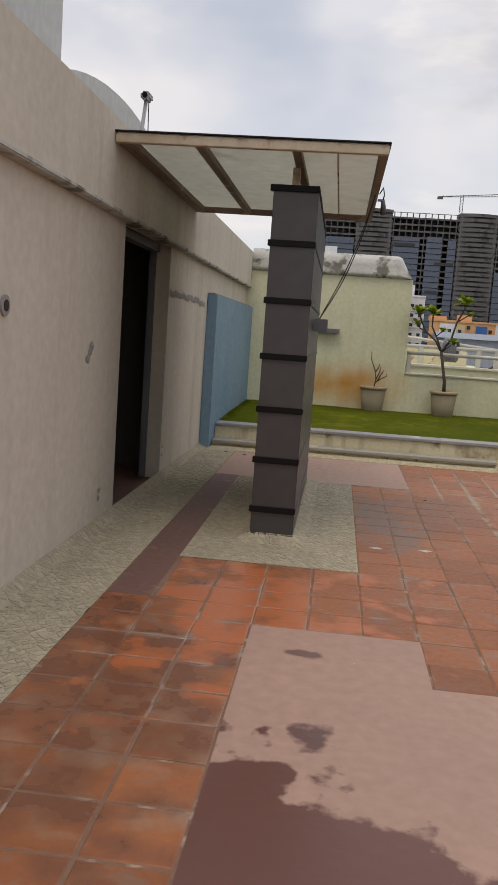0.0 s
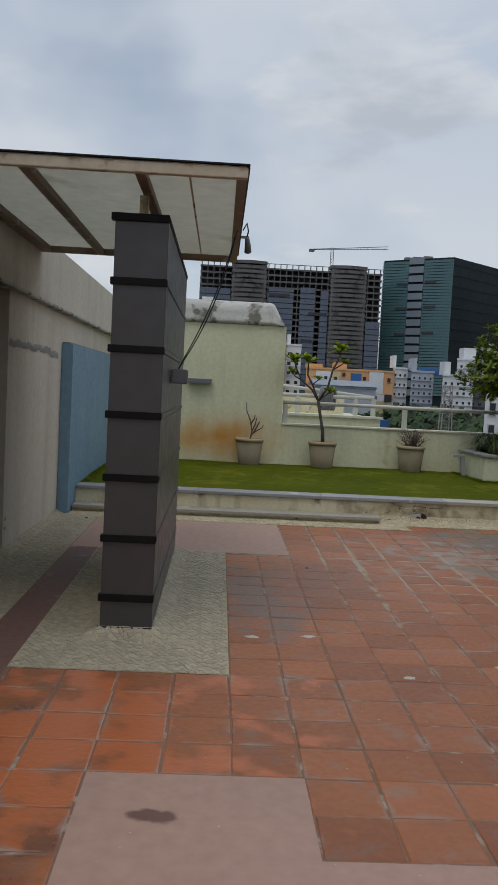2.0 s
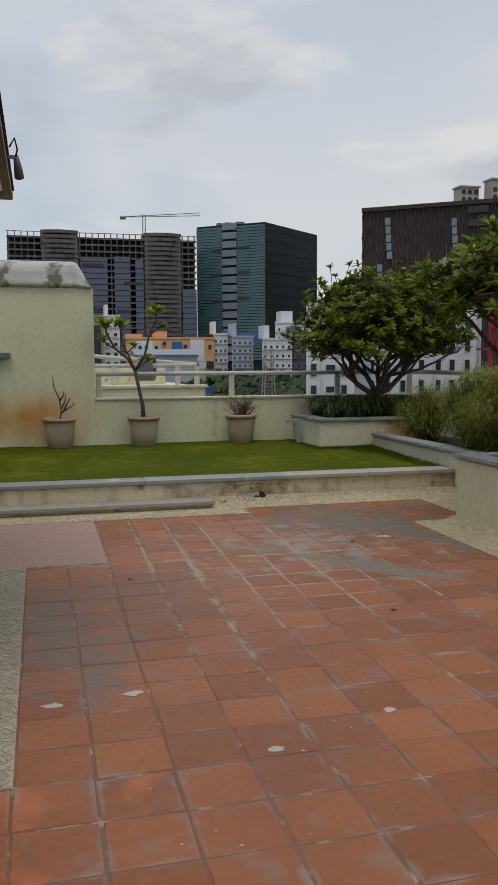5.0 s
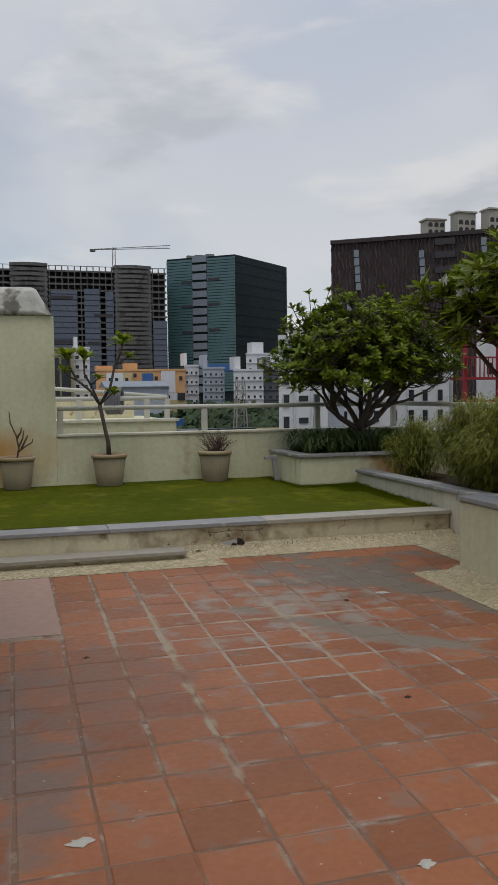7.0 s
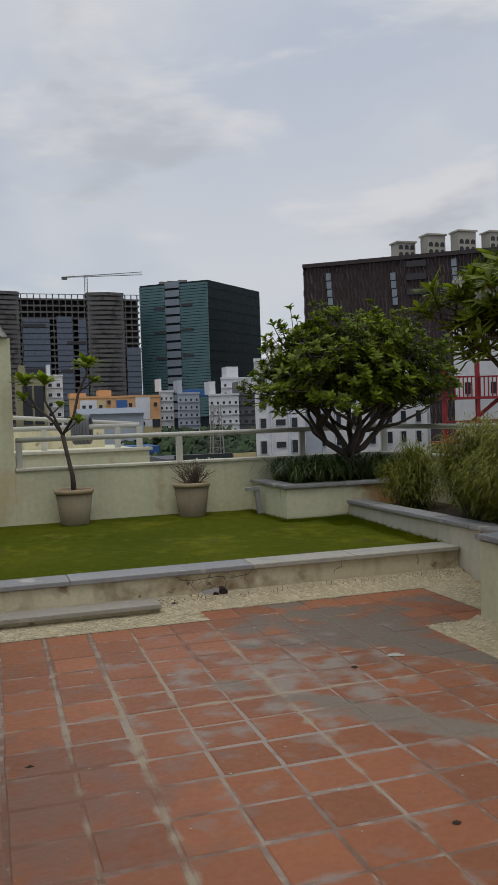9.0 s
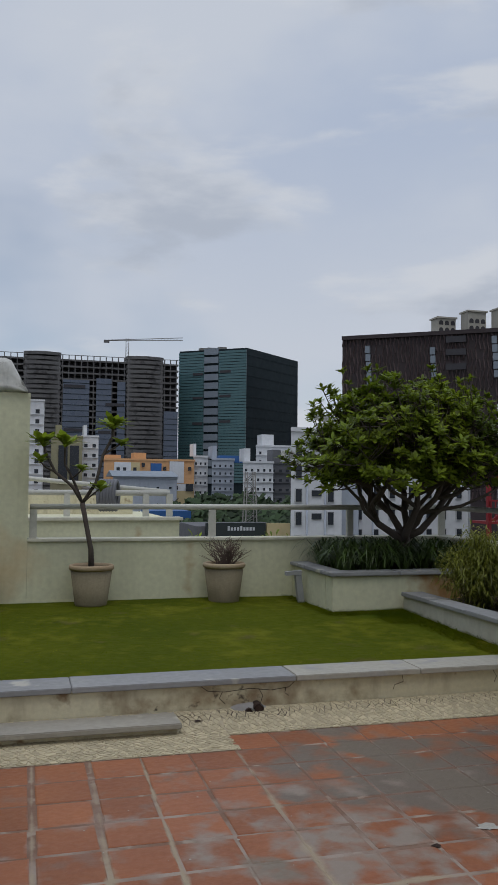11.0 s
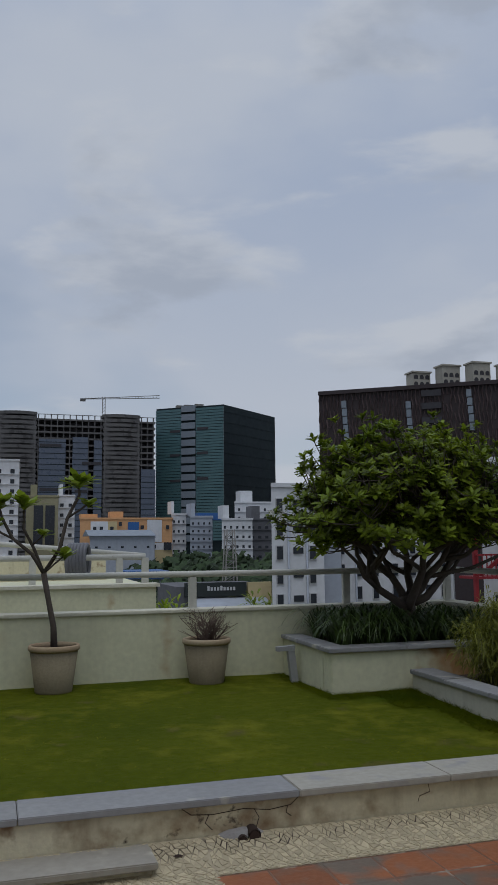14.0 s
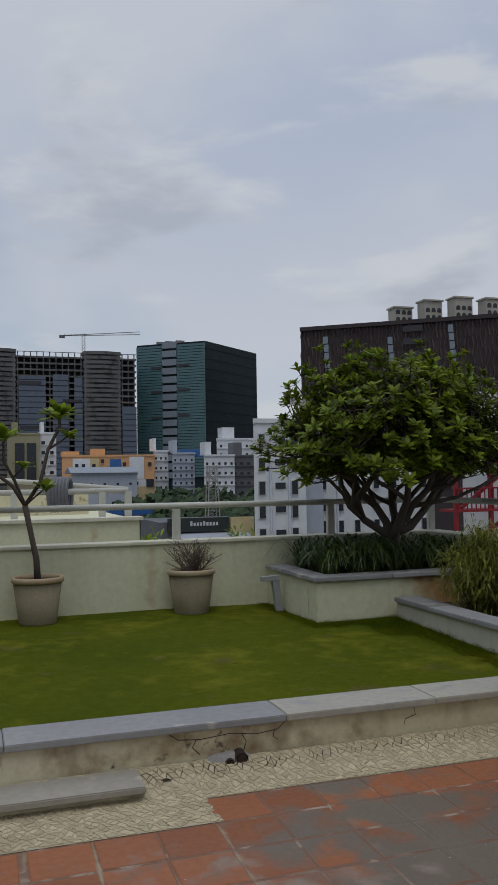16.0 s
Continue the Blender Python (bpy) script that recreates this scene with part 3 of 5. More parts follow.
# ---- lawn terrace: kerb, step, lawn ----
KY = 5.665
kerb = thing("lawn_kerb", (1.3, KY, 0), "stained cream plaster kerb of the lawn with grey stone coping", "kerb")
bm = bmesh.new()
add_box(bm, X0 + 0.132, 4.745, KY, KY + 0.29, -0.01, 0.242, bevel=0.006)
part("kerb_wall", bm, KERB, kerb)
x = X0 + 0.135
for i, w in enumerate((1.48, 1.52, 1.54, 0.96, 1.2)):
    x1 = min(x + w, 4.745)
    part("coping_stone", box_bm(x + 0.002, x1 - 0.002, KY - 0.03 + U(-0.004, 0.004), KY + 0.30, 0.243, 0.282 + U(-0.003, 0.003), bevel=0.005), COPING if i < 3 else COPINGB, kerb)
    x = x1
for pts in ([(2.05, 0.235), (2.10, 0.20), (2.22, 0.19), (2.40, 0.205), (2.55, 0.185), (2.68, 0.20), (2.72, 0.235)], [(2.20, 0.19), (2.18, 0.15), (2.22, 0.11)],
            [(2.46, 0.20), (2.49, 0.15), (2.47, 0.09)], [(2.66, 0.20), (2.65, 0.16), (2.68, 0.14)], [(3.55, 0.235), (3.56, 0.19), (3.49, 0.17), (3.48, 0.14)], [(4.30, 0.235), (4.33, 0.19), (4.31, 0.15)]):
    bm = bmesh.new()
    add_tube(bm, [(x, KY - 0.001, z) for x, z in pts], 0.0022, 5)
    part("crack", bm, DEBRIS, kerb, "dark crack in the plaster")
step = thing("stone_step", (0, 5.53, 0), "grey stone step slab below the lawn kerb", "step")
part("slab", box_bm(X0 + 0.14, 1.865, 5.37, KY - 0.003, 0.045, 0.082, bevel=0.006), STEPST, step)
part("riser", box_bm(X0 + 0.14, 1.84, 5.42, KY - 0.003, -0.01, 0.044), KERB, step)
# drain spouts
drain = thing("drain_outlet", (2.41, 5.62, 0.05), "pair of dark drain pipe ends in cement", "drain")
for dx, r in ((-0.035, 0.034), (0.03, 0.036)):
    bm = bmesh.new()
    add_tube(bm, [(2.41 + dx, 5.66, 0.075 + dx * 0.4), (2.41 + dx, 5.585, 0.068 + dx * 0.4)], r, 14)
    bmesh.ops.delete(bm, geom=[f for f in bm.faces if len(f.verts) > 4 and f.calc_center_median().y < 5.6], context="FACES")
    add_tube(bm, [(2.41 + dx, 5.652, 0.072 + dx * 0.4), (2.41 + dx, 5.583, 0.068 + dx * 0.4)], r * 0.8, 14)
    part("pipe", bm, DEBRIS, drain)
bm = bmesh.new()
bmesh.ops.create_icosphere(bm, subdivisions=3, radius=1)
for v in bm.verts:
    v.co = Vector((2.38 + v.co.x * 0.15, 5.65 + v.co.y * 0.055, 0.055 + v.co.z * 0.055)) * 1.0 + Vector((0, 0, 0.008 * noise.noise(v.co * 3)))
part("cement_collar", bm, MORTAR, drain)

LX0, LX1, LY0, LY1 = X0 + 0.132, 4.75, KY + 0.30, GY


def lawn_z(x, y):
    return 0.276 + 0.034 * min(1, (y - LY0) / 2.0) + 0.012 * noise.noise(Vector((x * 0.9, y * 0.9, 0)))


nx, ny = 66, 38
verts = [(LX0 + (LX1 - LX0) * i / nx, LY0 + (LY1 - LY0) * j / ny, 0) for j in range(ny + 1) for i in range(nx + 1)]
verts = [(a, b, lawn_z(a, b)) for a, b, _ in verts]
faces = [(j * (nx + 1) + i, j * (nx + 1) + i + 1, (j + 1) * (nx + 1) + i + 1, (j + 1) * (nx + 1) + i) for j in range(ny) for i in range(nx)]
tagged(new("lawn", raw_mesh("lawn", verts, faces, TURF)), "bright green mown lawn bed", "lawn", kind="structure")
gv, gf = [], []


def blade(x, y, z, h, w, lean):
    a = U(0, math.tau)
    dx, dy = math.cos(a) * w, math.sin(a) * w
    lx, ly = U(-lean, lean), U(-lean, lean)
    i = len(gv)
    gv.extend(((x - dx, y - dy, z), (x + dx, y + dy, z), (x + lx, y + ly, z + h)))
    gf.append((i, i + 1, i + 2))


for _ in range(95000):
    x, y = U(LX0, LX1), U(LY0 - 0.02, LY1)
    if x > 3.95 and y > 8.13:
        continue
    edge = min(x - LX0, LX1 - x, LY1 - y)
    tall = 1.0 + (1.6 if (edge < 0.10 and (x < 0 or x > 4)) else 0) + (3.2 if (y > 7.9 and x > 3.85) or x > 4.5 or (y > 7.4 and x > 4.3) else 0)
    blade(x, y, lawn_z(x, y) - 0.004, U(0.004, 0.010) * tall, U(0.003, 0.0055), 0.030 * tall)
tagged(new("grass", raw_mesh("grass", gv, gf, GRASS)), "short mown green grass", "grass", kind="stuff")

# ---- planters ----
pl = thing("corner_planter", (4.9, 8.8, 0.28), "pale green masonry planter with grey stone coping", "planter")
bm = bmesh.new()
add_box(bm, 3.97, 5.89, 8.14, 8.34, 0.02, 0.675, bevel=0.008)
part("front_wall", bm, GREENISH, pl)
bm = bmesh.new()
add_box(bm, 3.97, 4.13, 8.342, GY - 0.003, 0.02, 0.675, bevel=0.008)
part("side_wall", bm, GREENISH, pl)
for x0, x1 in ((3.935, 4.72), (4.725, 5.4), (5.405, 5.86)):
    part("coping_stone", box_bm(x0, x1, 8.105, 8.37, 0.677, 0.715, bevel=0.006), COPING, pl)
for y0, y1 in ((8.373, 8.95), (8.955, GY - 0.03)):
    part("coping_stone", box_bm(3.935, 4.16, y0, y1, 0.677, 0.715, bevel=0.006), COPING, pl)
part("soil", box_bm(4.12, 5.89, 8.33, GY - 0.01, 0.3, 0.66), SOIL, pl)

lp = thing("long_planter", (4.9, 4.0, 0), "long pale green masonry planter bed with stone coping", "planter")
bm = bmesh.new()
add_box(bm, 3.92, 4.10, -8.78, 4.06, -0.006, 0.613, bevel=0.008)
part("front_wall", bm, GREENISH, lp)
bm = bmesh.new()
add_box(bm, 4.102, 4.80, 3.88, 4.06, -0.006, 0.613, bevel=0.008)
part("return_wall", bm, GREENISH, lp)
bm = bmesh.new()
add_box(bm, 4.75, 4.91, 4.082, 8.10, -0.006, 0.465, bevel=0.008)
part("low_wall", bm, CREAM, lp, "cracked cream low wall")
y = 4.10
for w in (0.62, 0.71, 0.66, 0.7, 0.68, 0.6):
    part("coping_stone", box_bm(4.71, 4.95, y + 0.002, min(y + w, 8.09) - 0.002, 0.467, 0.505 + U(-0.003, 0.003), bevel=0.006), COPING, lp)
    y += w
y = -8.7
while y < 3.85:
    part("coping_stone", box_bm(3.895, 4.13, y, min(y + 0.86, 4.08) - 0.003, 0.615, 0.653, bevel=0.006), COPING, lp)
    y += 0.86
part("coping_stone", box_bm(4.133, 4.87, 3.86, 4.078, 0.615, 0.653, bevel=0.006), COPING, lp)
part("soil", box_bm(4.11, 5.88, -8.75, 3.87, -0.006, 0.54), SOIL, lp)
part("soil", box_bm(4.915, 5.88, 3.9, 8.12, -0.006, 0.42), SOIL, lp)
for pts in ([(4.748, 5.3, 0.45), (4.744, 5.2, 0.41), (4.748, 5.0, 0.43), (4.748, 4.85, 0.36)],):
    bm = bmesh.new()
    add_tube(bm, pts, 0.004, 4)
    part("crack", bm, DEBRIS, lp, "dark crack in plaster")

# ---- column wall under the canopy ----
CX0, CX1, CY0, CY1 = -0.787, -0.470, 0.60, 3.22
col = thing("clad_pier", ((CX0 + CX1) / 2, (CY0 + CY1) / 2, 0), "tall grey metal-clad pier with black horizontal bands", "pier")
levels = [0.035, 0.235, 0.60, 0.97, 1.35, 1.745, 2.145, 2.52]
for a, b in zip(levels, levels[1:]):
    bm = bmesh.new()
    add_box(bm, CX0, CX1, CY0, CY1, a + 0.016, b - 0.016, bevel=0.004)
    part("panel", bm, PANEL, col)
for i, a in enumerate(levels):
    o = 0.016 if i < 7 else 0.022
    bm = bmesh.new()
    add_box(bm, CX0 - o, CX1 + 0.004, CY0 - o, CY0 + 0.03, a - 0.022, a + 0.022, bevel=0.003)
    part("front_band", bm, BAND, col)
    if i in (0, 7):
        part("cap_band", box_bm(CX0 - 0.006, CX1 + 0.006, CY0 + 0.031, CY1 + 0.006, a - 0.018, a + 0.018, bevel=0.003), BAND, col)
    else:
        part("side_joint", box_bm(CX0 + 0.002, CX1 + 0.007, CY0 + 0.031, CY1 - 0.002, a - 0.015, a + 0.015, bevel=0.003), PANEL, col)
bx = thing("junction_box", (-0.41, 1.45, 1.56), "small grey electrical box on the pier", "junction box")
jb = part("body", box_bm(CX1 + 0.006, -0.352, 1.40, 1.52, 1.555, 1.655, bevel=0.006), LAMPGREY, bx)

part("lid", box_bm(CX1 + 0.012, -0.358, 1.392, 1.3995, 1.562, 1.648, bevel=0.002), LAMPGREY, jb)
wire = thing("hanging_cable", (-0.4, 1.5, 1.66), "thin black cable hanging from canopy to box", "cable")
for off in (0, 0.018):
    bm = bmesh.new()
    pts = []
    for i in range(15):
        s = i / 14
        pts.append((-0.42 + 0.37 * s - 0.05 * math.sin(s * math.pi) * (1 - s) + off * math.sin(s * 3.1), 1.44 + 0.35 * s, 1.655 + 1.05 * s - 0.16 * math.sin(s * math.pi)))
    add_tube(bm, pts, 0.0045, 5)
    part("strand", bm, CABLE, wire)

# ---- canopy ----
KX0, KX1, KY0, KY1, KZ = -1.875, -0.02, 0.40, 3.64, 2.735
can = thing("canopy", (-0.95, 2.0, KZ), "rusty steel entrance canopy with frosted roof sheets", "canopy")
part("front_beam", box_bm(KX0, KX1, KY0, KY0 + 0.05, KZ, KZ + 0.062, bevel=0.004), RUST, can)
part("rear_beam", box_bm(KX0, KX1, KY1 - 0.05, KY1, KZ + 0.004, KZ + 0.062, bevel=0.004), STEELB, can, "brown steel beam")
for x in (KX0 + 0.003, -1.34, -0.67, KX1 - 0.063):
    part("cross_beam", box_bm(x, x + 0.06, KY0 + 0.052, KY1 - 0.052, KZ + 0.004, KZ + 0.06, bevel=0.004), STEELB, can, "brown rust-stained steel beam")
part("wall_plate", box_bm(KX0 + 0.066, KX0 + 0.10, KY0 + 0.055, KY1 - 0.055, KZ + 0.006, KZ + 0.055), STEELB, can)
xs = [KX0 + 0.01, -1.29, -0.63, -0.36, KX1 - 0.01]
for a, b in zip(xs, xs[1:]):
    part("roof_sheet", box_bm(a + 0.002, b - 0.002, KY0 + 0.01, KY1 - 0.01, KZ + 0.064, KZ + 0.069), SHEET, can, "frosted white roof sheet")
for a in (-0.37,):
    part("lap_strip", box_bm(a, a + 0.012, KY0 + 0.06, KY1 - 0.06, KZ + 0.058, KZ + 0.0635), RUST, can)
part("flashing", box_bm(KX0 - 0.01, KX1 + 0.01, KY0 - 0.012, KY0 + 0.06, KZ + 0.071, KZ + 0.08, bevel=0.003), FLASH, can)
part("flashing", box_bm(KX1 - 0.03, KX1 + 0.012, KY0 + 0.062, KY1 + 0.01, KZ + 0.071, KZ + 0.08, bevel=0.003), FLASH, can)
part("prop", box_bm(-0.69, -0.635, 1.0, 1.055, 2.539, KZ + 0.004), RUST, can, "short steel prop on the pier")
part("prop", box_bm(-0.69, -0.635, 2.8, 2.855, 2.539, KZ + 0.004), RUST, can, "short steel prop on the pier")
clip = bmesh.new()
add_tube(clip, [(0.0, 2.3, 2.80), (0.03, 2.32, 2.86), (0.045, 2.34, 2.80), (0.03, 2.35, 2.74)], 0.006, 5)
part("cable_hook", clip, CABLE, can)
lamp = thing("canopy_spotlight", (0.04, 2.36, 2.70), "small dark spotlight hanging at the canopy edge", "spotlight")
bm = bmesh.new()
add_tube(bm, [(0.035, 2.35, 2.76), (0.045, 2.40, 2.70), (0.05, 2.44, 2.655)], [0.016, 0.026, 0.030], 10)
part("head", bm, LAMPGREY, lamp)
part("bracket", box_bm(-0.012, 0.04, 2.345, 2.36, 2.745, 2.765), LAMPGREY, lamp)

# wall fittings
wl1 = thing("wall_lamp", (-0.46, GY, 1.62), "flat grey outdoor wall light", "wall lamp")
bm = bmesh.new()
add_prism(bm, [(-0.66, GY - 0.12, 1.60), (-0.28, GY - 0.12, 1.60), (-0.26, GY - 0.12, 1.67), (-0.68, GY - 0.12, 1.67)], (0, 0.115, 0))
lamp_body = part("housing", bm, LAMPGREY, wl1)
part("lens", box_bm(-0.62, -0.32, GY - 0.10, GY - 0.03, 1.588, 1.599), WHITEMETAL, lamp_body)
sp = thing("spigot_light", (3.92, 8.95, 0.28), "grey metal bollard light with a bent head", "bollard light")
bm = bmesh.new()
add_prism(bm, [(3.875, 8.92, 0.28), (3.945, 8.92, 0.28), (3.905, 8.92, 0.605), (3.835, 8.92, 0.605)], (0, 0.06, 0))
part("post", bm, WHITEMETAL, sp)
bm = bmesh.new()
add_prism(bm, [(3.725, 8.915, 0.606), (3.905, 8.915, 0.61), (3.905, 8.915, 0.66), (3.725, 8.915, 0.648)], (0, 0.07, 0))
part("head", bm, WHITEMETAL, sp)
cm = thing("roof_camera", (-2.2, 2.3, 2.92), "white security camera on a leaning pole", "camera")
bm = bmesh.new()
add_tube(bm, [(-2.17, 2.22, 2.915), (-2.2, 2.36, 3.2), (-2.2, 2.5, 3.56)], 0.018, 8)
part("pole", bm, WHITEMETAL, cm)
part("housing", box_bm(-2.245, -2.155, 2.44, 2.60, 3.56, 3.635, bevel=0.02), WHITEMETAL, cm)
bm = bmesh.new()
add_tube(bm, [(-2.2, 2.439, 3.597), (-2.2, 2.425, 3.595)], [0.026, 0.022], 10)
part("lens", bm, BAND, cm)
bm = bmesh.new()
add_tube(bm, [(-2.18, 2.52, 3.56), (-2.16, 2.47, 3.2), (-2.16, 2.40, 2.915)], 0.005, 5)
part("cable", bm, CABLE, cm)
vent = thing("wall_socket", (X0, -1.24, 1.56), "round dark pipe hole in the wall", "wall fitting")
bm = bmesh.new()
add_tube(bm, [(X0 - 0.004, -1.24, 1.56), (X0 + 0.012, -1.24, 1.56)], 0.055, 20)
pipe_rim = part("rim", bm, MORTAR, vent)
# the hole is a solid disc, dark to paint the shade inside
bm = bmesh.new()
add_tube(bm, [(X0 + 0.0125, -1.24, 1.56), (X0 + 0.016, -1.24, 1.56)], 0.03, 16)
part("hole", bm, DEBRIS, pipe_rim)


def patch(pts, r, label):
    """A flat ragged patch of mortar or a gouge on the west wall."""
    bm = bmesh.new()
    for (y, z) in pts:
        ring = [bm.verts.new((X0 + 0.004, y + r * U(0.7, 1.3) * math.cos(k * math.tau / 12) * 1.5, z + r * U(0.6, 1.2) * math.sin(k * math.tau / 12))) for k in range(12)]
        top = bm.verts.new((X0 + 0.010, y, z))
        for k in range(12):
            bm.faces.new((ring[k], ring[(k + 1) % 12], top))
    return tagged(hang(new("mortar_patch", mesh_of("mortar_patch", bm, MORTAR)), wall_west), label)


patch([(0.22, 1.25), (0.26, 1.30), (0.29, 1.34)], 0.035, "chipped grey gouge in plaster")
patch([(2.86 + 0.083 * i, 1.84 - 0.008 * math.sin(i * 1.3) - (0.03 if i > 20 else 0)) for i in range(26)], 0.04, "ragged grey mortar repair line")
patch([(0.62, 0.20), (0.63, 0.26)], 0.025, "chipped grey gouge in plaster")
patch([(2.86, 0.22), (2.865, 0.3)], 0.02, "chipped grey gouge in plaster")

# ---- potted plants ----
def flower_pot(x, y, z):
    p = thing("flower_pot", (x, y, z), "weathered tapered cement pot on the lawn edge", "flower pot", "pots along the parapet")
    bm = bmesh.new()
    add_lathe(bm, [(0.165, z), (0.172, z + 0.02), (0.222, z + 0.385), (0.20, z + 0.386), (0.19, z + 0.35)], x, y, 36, 0.006)
    pot_body = part("body", bm, POT, p)
    bm = bmesh.new()
    prof = [(0.204, z + 0.387), (0.226, z + 0.38), (0.240, z + 0.395), (0.240, z + 0.425), (0.226, z + 0.437), (0.206, z + 0.432)]
    rings = [[bm.verts.new((x + r * math.cos(k * math.tau / 36), y + r * math.sin(k * math.tau / 36), zz)) for k in range(36)] for r, zz in prof]
    for a, b in zip(rings, rings[1:] + rings[:1]):
        for k in range(36):
            bm.faces.new((a[k], a[(k + 1) % 36], b[(k + 1) % 36], b[k])).smooth = True
    part("rim", bm, POTRIM, pot_body, "worn ochre rim")
    bm = bmesh.new()
    add_lathe(bm, [(0.19, z + 0.352), (0.2, z + 0.375), (0.12, z + 0.388), (0.02, z + 0.392)], x, y, 24)
    part("soil", bm, SOIL, pot_body)
    return p


LZ = 0.305
flower_pot(0.40, 9.18, LZ)
flower_pot(1.60, 9.16, LZ)
flower_pot(3.07, 9.17, LZ)


def add_leaf(verts, faces, base, d, up, length, width, droop=0.25):
    """A pointed leaf of six triangles, folded along its midrib."""
    d = d.normalized()
    s = d.cross(up)
    if s.length < 1e-3:
        s = d.orthogonal()
    s.normalize()
    u = s.cross(d)
    i = len(verts)
    p1 = base + d * length * 0.35 + u * length * 0.05
    p2 = base + d * length * 0.72 - u * length * droop * 0.35
    p3 = base + d * length - u * length * droop
    verts.extend(tuple(v) for v in (base, p1 + s * width * 0.38 + u * 0.006, p1 - s * width * 0.38 + u * 0.006, p1, p2 + s * width * 0.5, p2 - s * width * 0.5, p2, p3))
    faces.extend(((i, i + 3, i + 1), (i, i + 2, i + 3), (i + 1, i + 3, i + 6, i + 4), (i + 3, i + 2, i + 5, i + 6), (i + 4, i + 6, i + 7), (i + 6, i + 5, i + 7)))


def rosette(verts, faces, at, axis, count, length, width):
    axis = axis.normalized()
    a = axis.orthogonal().normalized()
    b = axis.cross(a)
    for k in range(count):
        t = k * 2.4 + U(-0.3, 0.3)
        lift = U(0.2, 1.3)
        d = (a * math.cos(t) + b * math.sin(t)) + axis * lift
        add_leaf(verts, faces, at - axis * U(0, 0.05), d, axis, length * U(0.7, 1.15), width * U(0.8, 1.15), U(0.02, 0.25))


def bend(a, b, sag=0.12, n=5):
    a, b = Vector(a), Vector(b)
    side = Vector((U(-1, 1), U(-1, 1), U(-0.4, 1))) * (b - a).length * sag
    return [a.lerp(b, i / n) + side * math.sin(math.pi * i / n) for i in range(n + 1)]


# young frangipani in the middle pot
yf = thing("potted_frangipani", (1.60, 9.16, LZ + 0.39), "young frangipani sapling with bare forked stems and leaf tufts", "sapling")
bx0, by0, z0 = 1.60, 9.16, LZ + 0.38
bm = bmesh.new()
fork = (bx0 - 0.11, by0, 1.40)
add_tube(bm, [(bx0, by0, z0), (bx0 - 0.01, by0, 0.9), (bx0 - 0.06, by0 + 0.01, 1.15), fork], [0.034, 0.028, 0.025, 0.028], 8)
part("trunk", bm, BARK, yf)
tips = []
for pts, r in (([fork, (bx0 + 0.03, by0, 1.62), (bx0 + 0.10, by0, 1.92), (bx0 + 0.21, by0, 2.14), (bx0 + 0.20, by0, 2.24)], 0.02),
               ([fork, (bx0 - 0.22, by0, 1.58), (bx0 - 0.40, by0, 1.73), (bx0 - 0.50, by0, 1.92), (bx0 - 0.53, by0, 2.03)], 0.019),
               ([fork, (bx0 - 0.20, by0 + 0.05, 1.63), (bx0 - 0.30, by0 + 0.05, 1.82), (bx0 - 0.30, by0 + 0.05, 2.04)], 0.017),
               ([(bx0 + 0.10, by0, 1.92), (bx0 + 0.22, by0, 2.0), (bx0 + 0.30, by0, 2.06)], 0.012),
               ([(bx0 - 0.40, by0, 1.73), (bx0 - 0.50, by0, 1.78), (bx0 - 0.56, by0, 1.84)], 0.012),
               ([(bx0 - 0.22, by0 + 0.05, 1.66), (bx0 - 0.14, by0 - 0.04, 1.74), (bx0 - 0.12, by0 - 0.04, 1.77)], 0.009),
               ([fork, (bx0 + 0.0, by0 - 0.05, 1.50), (bx0 + 0.07, by0 - 0.06, 1.56)], 0.010)):
    bm = bmesh.new()
    add_tube(bm, pts, [r * (1 - 0.4 * i / len(pts)) for i in range(len(pts))], 7)
    part("branch", bm, BARK, yf)
    tips.append((Vector(pts[-1]), r))
v, f = [], []
for p, r in tips:
    rosette(v, f, p, Vector((0, 0, 1)), 24 if r > 0.013 else 12, 0.23 if r > 0.013 else 0.15, 0.085)
hang(new("foliage", raw_mesh("foliage", v, f, YOUNG)), yf)

# bare twigs in the first pot
bt = thing("bare_sapling", (0.40, 9.18, LZ + 0.39), "leafless dead sapling with reddish twigs", "sapling")
for pts in ([(0.40, 9.18, LZ + 0.38), (0.43, 9.18, 0.85), (0.40, 9.18, 1.02), (0.33, 9.18, 1.18), (0.32, 9.18, 1.33)],
            [(0.42, 9.18, 0.80), (0.50, 9.18, 0.86), (0.60, 9.18, 0.92), (0.61, 9.18, 0.97)],
            [(0.43, 9.18, 0.86), (0.48, 9.2, 0.97), (0.50, 9.2, 1.08)],
            [(0.41, 9.18, 0.98), (0.46, 9.15, 1.06), (0.47, 9.15, 1.12)],
            [(0.46, 9.18, 0.84), (0.53, 9.16, 0.98), (0.55, 9.16, 1.02)]):
    bm = bmesh.new()
    add_tube(bm, pts, [0.013 - 0.007 * i / len(pts) for i in range(len(pts))], 6)
    part("twig", bm, TWIG, bt)
